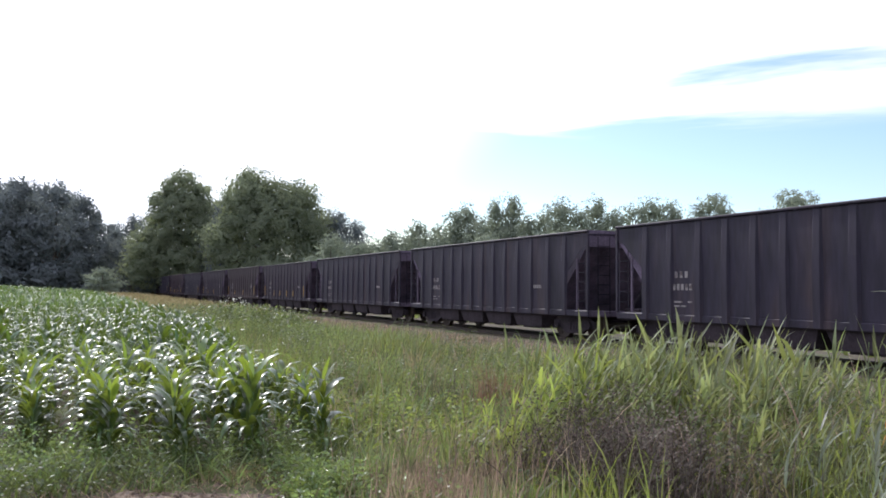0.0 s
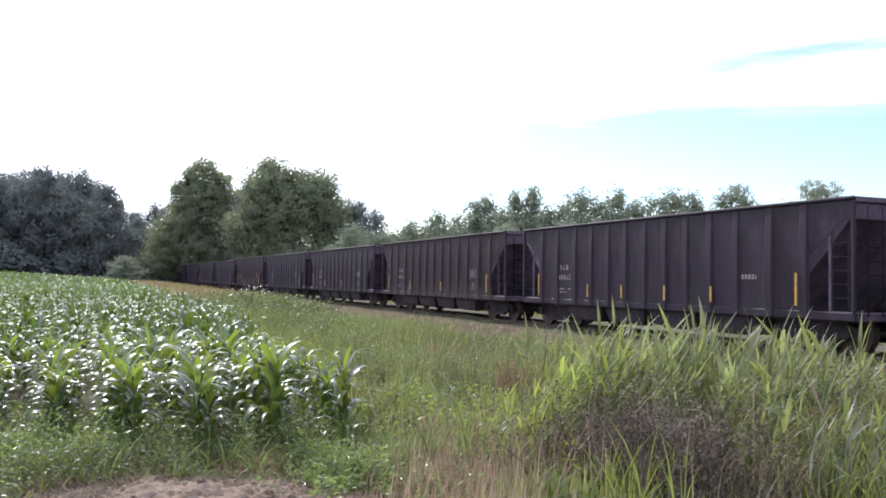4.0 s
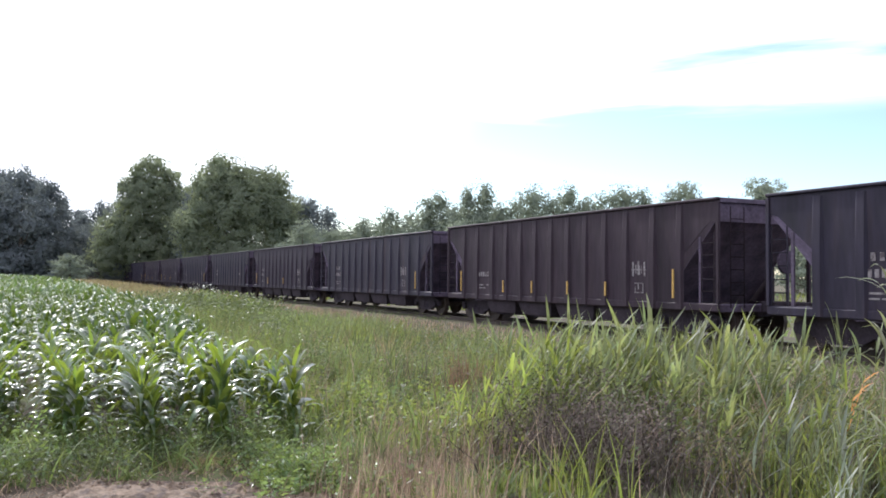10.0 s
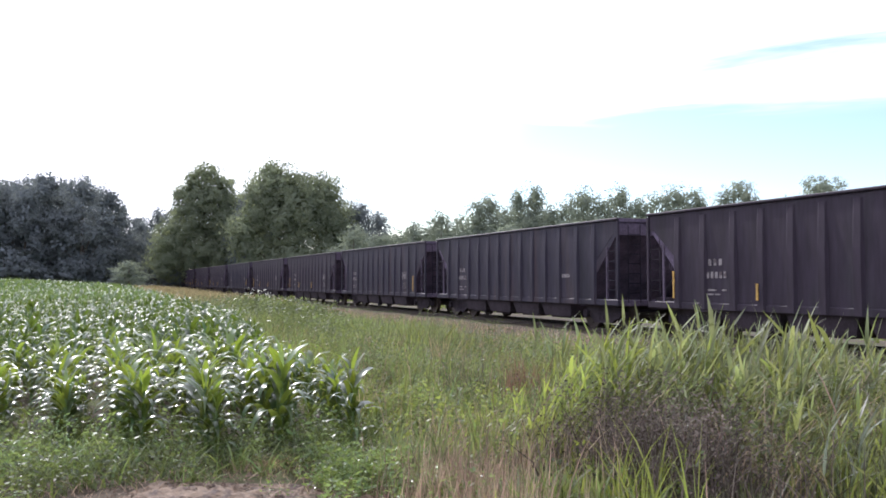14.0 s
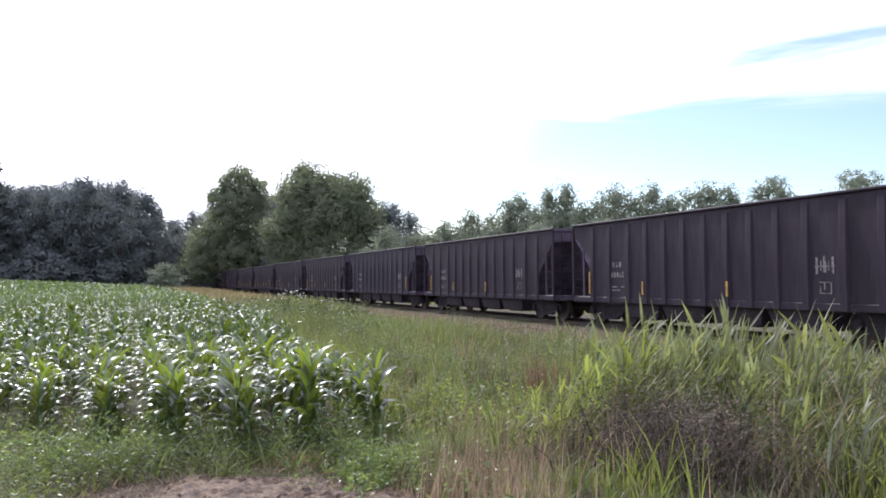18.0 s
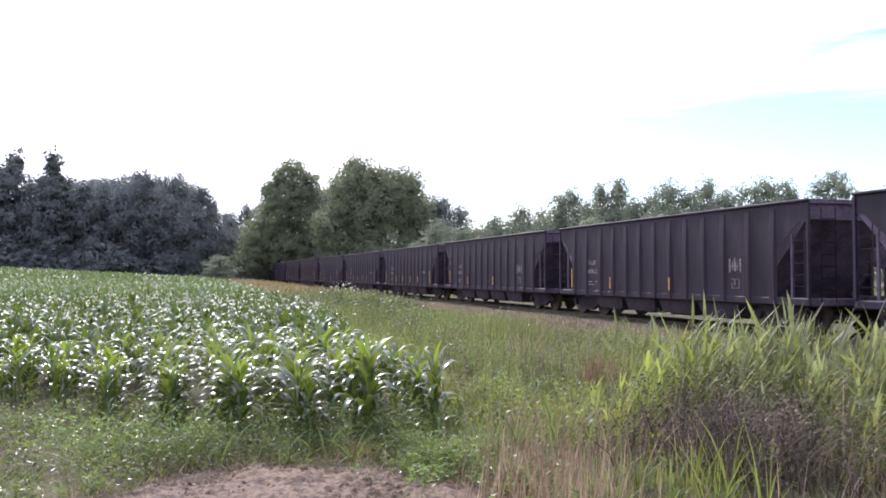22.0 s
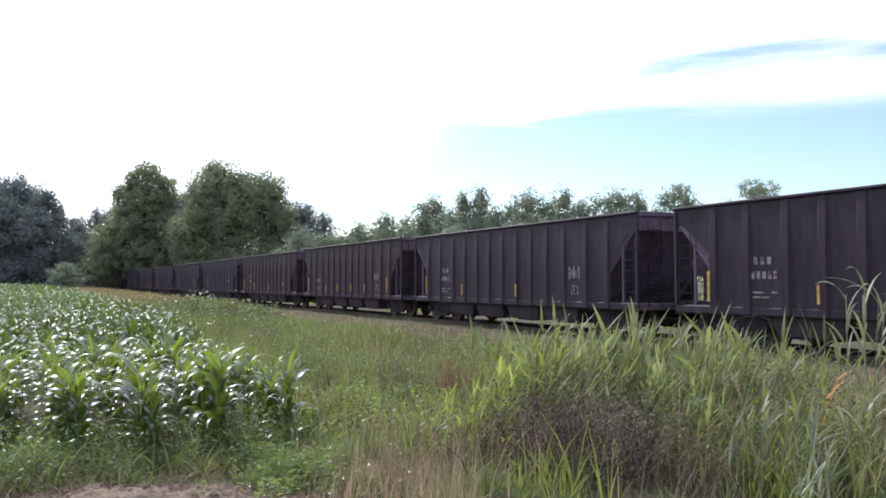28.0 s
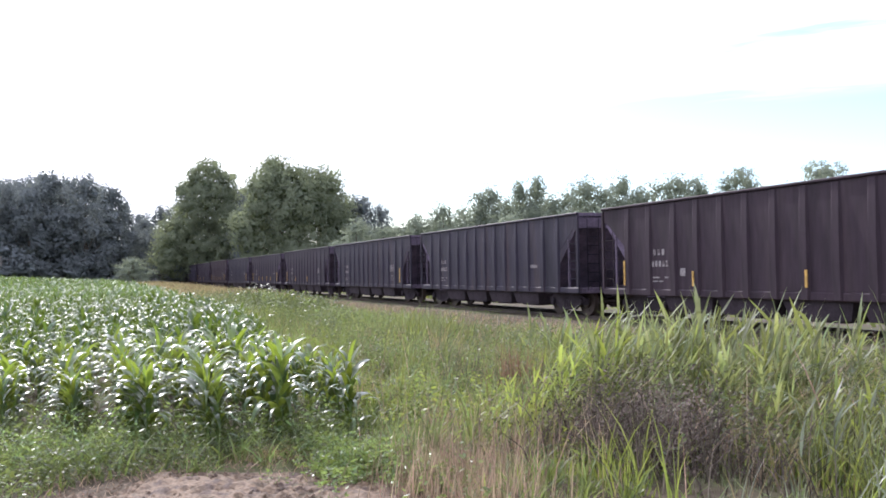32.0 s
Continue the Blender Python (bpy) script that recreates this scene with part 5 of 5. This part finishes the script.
def make_trees():
    rnd = random.Random(4)
    B = "dark green broadleaf tree at the edge of the woods"
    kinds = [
        make_tree("broadleaf_tree", B, 18, crown_lobes(rnd, 18, 5.2, 0.1, 20), 9500, 0.19, M_LEAF_HAZY, 1, 0.32, 1.3),
        make_tree("broadleaf_tree", B, 18, crown_lobes(rnd, 18, 4.6, 0.08, 20), 9500, 0.19, M_LEAF_HAZY, 2, 0.3, 1.3),
        make_tree("broadleaf_tree", B, 18, crown_lobes(rnd, 18, 4.0, 0.12, 19, 0.9), 9000, 0.19, M_LEAF_HAZY, 3, 0.28, 1.3),
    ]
    pine = make_tree("pine_tree", "tall dark pine with a ragged top", 20, crown_lobes(rnd, 20, 5.6, 0.12, 30, 0.52, 0.62), 13000, 0.18, M_PINE, 5, 0.28, 0.7)
    F = "light green tree in the row beyond the railway"
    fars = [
        make_tree("field_tree", F, 12, crown_lobes(rnd, 12, 3.9, 0.1, 14, 0.95), 4400, 0.17, M_FAR_LEAF_HAZY, 6, 0.2, 0.9),
        make_tree("field_tree", F, 12, crown_lobes(rnd, 12, 3.9, 0.1, 16, 0.85, 0.22), 4400, 0.17, M_FAR_LEAF_HAZY, 7, 0.18, 0.9),
        make_tree("field_tree", F, 12, crown_lobes(rnd, 12, 4.6, 0.08, 18, 0.95), 4800, 0.17, M_FAR_LEAF_HAZY, 8, 0.22, 0.9),
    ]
    lone = make_tree("field_tree", "slim field tree with an open round top", 12, [(0, 0, 10.6, 2.3, 1.3), (-1.5, 0.4, 9.6, 1.3, 0.8), (1.6, -0.3, 10.0, 1.3, 0.8), (0.4, 1, 8.9, 1.3, 0.8), (-2.6, 0, 8.6, 0.9, 0.6)], 2600, 0.13, M_FAR_LEAF_HAZY, 9, 0.16, 0.6)
    used = set()

    def put(kind, az, d, top_el, wide=1.0, base=12.0, ground=None):
        x, y = polar(az, d)
        z = float(ground_z(x, y)) - 0.1
        h = 1.6 + d * math.tan(radians(top_el + 0.6)) - z
        s = h / base
        m = Matrix.Translation((x, y, z)) @ pose(0, 0, 0, 0, 0, rnd.uniform(0, 360)) @ Matrix.Diagonal((s * wide, s * wide, s, 1))
        ob = kind
        if kind.name in used:
            ob = copy_thing(kind, Matrix())
        used.add(kind.name)
        ob.matrix_basis = m
        return ob

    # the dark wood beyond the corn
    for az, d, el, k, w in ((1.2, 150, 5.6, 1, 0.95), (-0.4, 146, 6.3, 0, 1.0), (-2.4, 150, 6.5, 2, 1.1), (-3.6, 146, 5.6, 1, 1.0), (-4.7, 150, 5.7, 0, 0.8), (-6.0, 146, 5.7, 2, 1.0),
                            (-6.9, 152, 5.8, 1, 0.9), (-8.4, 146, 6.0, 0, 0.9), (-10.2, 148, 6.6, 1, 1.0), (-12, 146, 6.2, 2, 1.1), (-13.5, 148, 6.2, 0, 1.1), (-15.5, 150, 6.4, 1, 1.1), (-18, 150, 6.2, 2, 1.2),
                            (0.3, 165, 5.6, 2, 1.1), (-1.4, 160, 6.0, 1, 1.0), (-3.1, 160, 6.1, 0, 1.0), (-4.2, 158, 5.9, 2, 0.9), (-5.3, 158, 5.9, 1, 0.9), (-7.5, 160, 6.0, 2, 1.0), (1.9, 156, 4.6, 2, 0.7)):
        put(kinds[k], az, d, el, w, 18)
    put(pine, -7.75, 148, 7.45, 1.0, 20)
    put(pine, -9.8, 150, 7.3, 1.0, 20)
    put(pine, -11.5, 149, 6.75, 0.9, 20)
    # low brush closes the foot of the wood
    bush = make_tree("bush", "dense green bush at the foot of the woods", 4, crown_lobes(rnd, 4, 2.4, 0.05, 10), 1800, 0.14, M_LEAF_HAZY, 12, 0.08, 0.6)
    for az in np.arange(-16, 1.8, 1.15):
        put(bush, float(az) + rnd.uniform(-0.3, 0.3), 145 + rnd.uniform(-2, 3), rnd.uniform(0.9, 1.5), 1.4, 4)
    put(fars[0], 2.4, 128, 0.75, 2.2, 12)
    snag = tagged(new("dead_tree"), "bare pale dead trunk at the edge of the woods", "tree")
    part("trunk", rod((0, 0, -0.2), (0.15, 0, 4.2), 0.2, 7, 0.1), M_PALE_BARK, snag)
    part("limb", rod((0.1, 0, 2.9), (0.6, 0, 3.9), 0.07, 5, 0.03), M_PALE_BARK, snag)
    x, y = polar(-5.2, 141)
    snag.location = (x, y, float(ground_z(x, y)))
    # the two great oaks and the trees round them, past the bend
    O = "large dark green oak with a full rounded crown"
    oak = make_tree("oak_tree", O, 17, [(-3.2, 0, 13.4, 2.6, 2.6), (-2.6, 1, 15.0, 1.5, 1.6), (1.3, 0, 12.2, 3.9, 2.7), (3.6, 0, 10.0, 3.2, 3.2), (-4.6, 0, 9.6, 2.3, 2.8), (0, 0, 8.5, 4.6, 4.2),
                                        (4.6, 0, 6.3, 2.7, 3.0), (-5.4, 0, 5.5, 2.4, 3.0), (0, 0, 4.2, 5.2, 3.0), (-1, 2.5, 11, 3.0, 3), (-1.2, 0, 13.2, 3.2, 2.6), (3.4, 0, 12.4, 2.8, 2.6), (-3.6, 0.6, 11.4, 3.0, 2.6), (-6.0, -0.5, 7.6, 2.2, 2.4), (5.0, 0, 8.6, 2.4, 2.6), (1, -2.5, 10, 3.2, 3.4), (3.6, 0, 3.4, 3, 2.6)], 42000, 0.165, M_OAK, 20, 0.42, 1.0)
    oak.matrix_basis = Matrix.Translation((*polar(12.9, 122), -0.3)) @ pose(0, 0, 0, 0, 0, -13) @ Matrix.Diagonal((1.19, 1.1, 1.2, 1))
    oak2 = make_tree("oak_tree", "tall green oak with an open lobed crown", 19, [(0.3, 0, 16.6, 2.2, 1.7), (-1.8, 0, 15.4, 1.6, 1.3), (2.6, 0, 15.2, 1.7, 1.2), (-3.4, 0, 13.4, 1.6, 1.1), (3.4, 0, 13.0, 1.8, 1.4), (0, 0, 12.8, 3.4, 2.6), (-1.6, 0.4, 14.0, 2.2, 1.7), (1.9, 0.2, 13.9, 2.2, 1.8), (-2.7, -0.3, 11.4, 2.0, 1.5), (3.0, 0.3, 11.0, 2.1, 1.7),
                                          (-1.5, 0, 9.6, 3.6, 2.8), (2.2, 0, 9.0, 3.4, 3.0), (-4.2, 0, 7.2, 2.8, 2.8), (0, 0, 5.4, 4.4, 3.4), (3.6, 0, 4.8, 3.2, 3.2), (-5.4, 0, 4.2, 2.8, 2.8)], 36000, 0.165, M_OAK, 21, 0.42, 0.9)
    oak2.matrix_basis = Matrix.Translation((*polar(7.05, 138), -0.2)) @ pose(0, 0, 0, 0, 0, -7) @ Matrix.Diagonal((1.1, 1.0, 1.16, 1))
    for az, d, el, k, w in ((4.2, 150, 4.3, 0, 1.0), (5.4, 146, 4.6, 1, 0.9), (3.2, 158, 3.4, 2, 1.1), (9.2, 140, 5.6, 2, 0.9), (10.0, 132, 5.9, 1, 0.75), (8.2, 150, 4.5, 0, 1.2), (15.6, 128, 5.1, 2, 0.9), (16.4, 130, 4.9, 0, 0.8), (2.9, 170, 3.8, 1, 0.9), (11.6, 132, 6.4, 0, 0.7),
                            (17.3, 124, 5.0, 1, 0.95), (18.6, 126, 4.3, 0, 0.9), (2.8, 190, 2.6, 0, 1.4), (4.8, 190, 3.0, 1, 1.4)):
        put(kinds[k], az, d, el, w, 18)
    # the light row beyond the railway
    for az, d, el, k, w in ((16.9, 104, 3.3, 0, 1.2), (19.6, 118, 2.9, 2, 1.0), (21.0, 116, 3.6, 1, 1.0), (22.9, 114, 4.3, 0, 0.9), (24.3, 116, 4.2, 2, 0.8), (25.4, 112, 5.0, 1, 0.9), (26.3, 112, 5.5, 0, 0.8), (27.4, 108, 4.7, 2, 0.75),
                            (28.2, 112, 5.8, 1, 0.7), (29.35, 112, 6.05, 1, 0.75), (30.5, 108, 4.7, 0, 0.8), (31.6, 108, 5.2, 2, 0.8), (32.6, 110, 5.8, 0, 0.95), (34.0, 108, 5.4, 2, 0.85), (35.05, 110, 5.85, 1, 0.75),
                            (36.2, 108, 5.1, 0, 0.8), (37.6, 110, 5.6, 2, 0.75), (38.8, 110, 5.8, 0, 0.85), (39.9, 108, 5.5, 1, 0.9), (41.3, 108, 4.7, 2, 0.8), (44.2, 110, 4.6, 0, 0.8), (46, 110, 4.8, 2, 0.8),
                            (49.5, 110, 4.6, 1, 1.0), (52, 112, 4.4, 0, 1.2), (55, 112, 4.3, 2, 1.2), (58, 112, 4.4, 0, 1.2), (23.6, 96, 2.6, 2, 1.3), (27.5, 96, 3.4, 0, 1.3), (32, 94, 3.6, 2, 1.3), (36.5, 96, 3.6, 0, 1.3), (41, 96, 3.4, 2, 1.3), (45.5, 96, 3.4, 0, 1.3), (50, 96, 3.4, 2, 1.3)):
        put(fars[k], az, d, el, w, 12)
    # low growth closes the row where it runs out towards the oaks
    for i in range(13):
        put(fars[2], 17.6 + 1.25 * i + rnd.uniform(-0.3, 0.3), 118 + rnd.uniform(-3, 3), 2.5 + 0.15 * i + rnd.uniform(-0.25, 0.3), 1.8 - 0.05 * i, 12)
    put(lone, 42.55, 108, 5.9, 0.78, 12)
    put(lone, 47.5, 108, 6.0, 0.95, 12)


make_trees()


# ---- what moves ----
def travel(t):
    ts, ss = zip(*TRAVEL)
    return float(np.interp(t, ts, ss))


def motions():
    for car, y in CARS:
        walk(car, [(t, pose(TRACK_X, y - (s - TRAVEL[0][1]), RAIL_Z)) for t, s in TRAVEL])
    # wheels roll with the way gone; alike wheelsets share one run of keys
    shared = {}
    for car, y in CARS:
        for truck in car.children:
            for w in truck.children:
                if not w.name.startswith("wheelset"):
                    continue
                p = w.matrix_basis.translation
                key = round(p.y, 2)
                if key not in shared:
                    steps = [(k / 15, pose(p.x, p.y, p.z, math.degrees((travel(k / 15) - TRAVEL[0][1]) / 0.457))) for k in range(481)]
                    walk(w, steps)
                    shared[key] = w.animation_data
                else:
                    w.rotation_mode = "QUATERNION"
                    d = w.animation_data_create()
                    d.action = shared[key].action
                    d.action_slot = shared[key].action_slot
    # the tall reeds sway in the wind
    for i, r in enumerate(REEDS):
        base = r.matrix_basis.copy()
        size = base.to_scale()
        rows = []
        for k in range(0, 33):
            a = 2.2 * math.sin(k * 1.9 + i * 0.7) + 1.3 * math.sin(k * 0.83 + i * 1.9)
            b = 1.2 * math.sin(k * 1.4 + i)
            rows.append((k, Matrix.Translation(base.translation) @ pose(0, 0, 0, b, 1.5 + a) @ base.to_quaternion().to_matrix().to_4x4()))
        walk(r, rows)
        r.scale = size


motions()
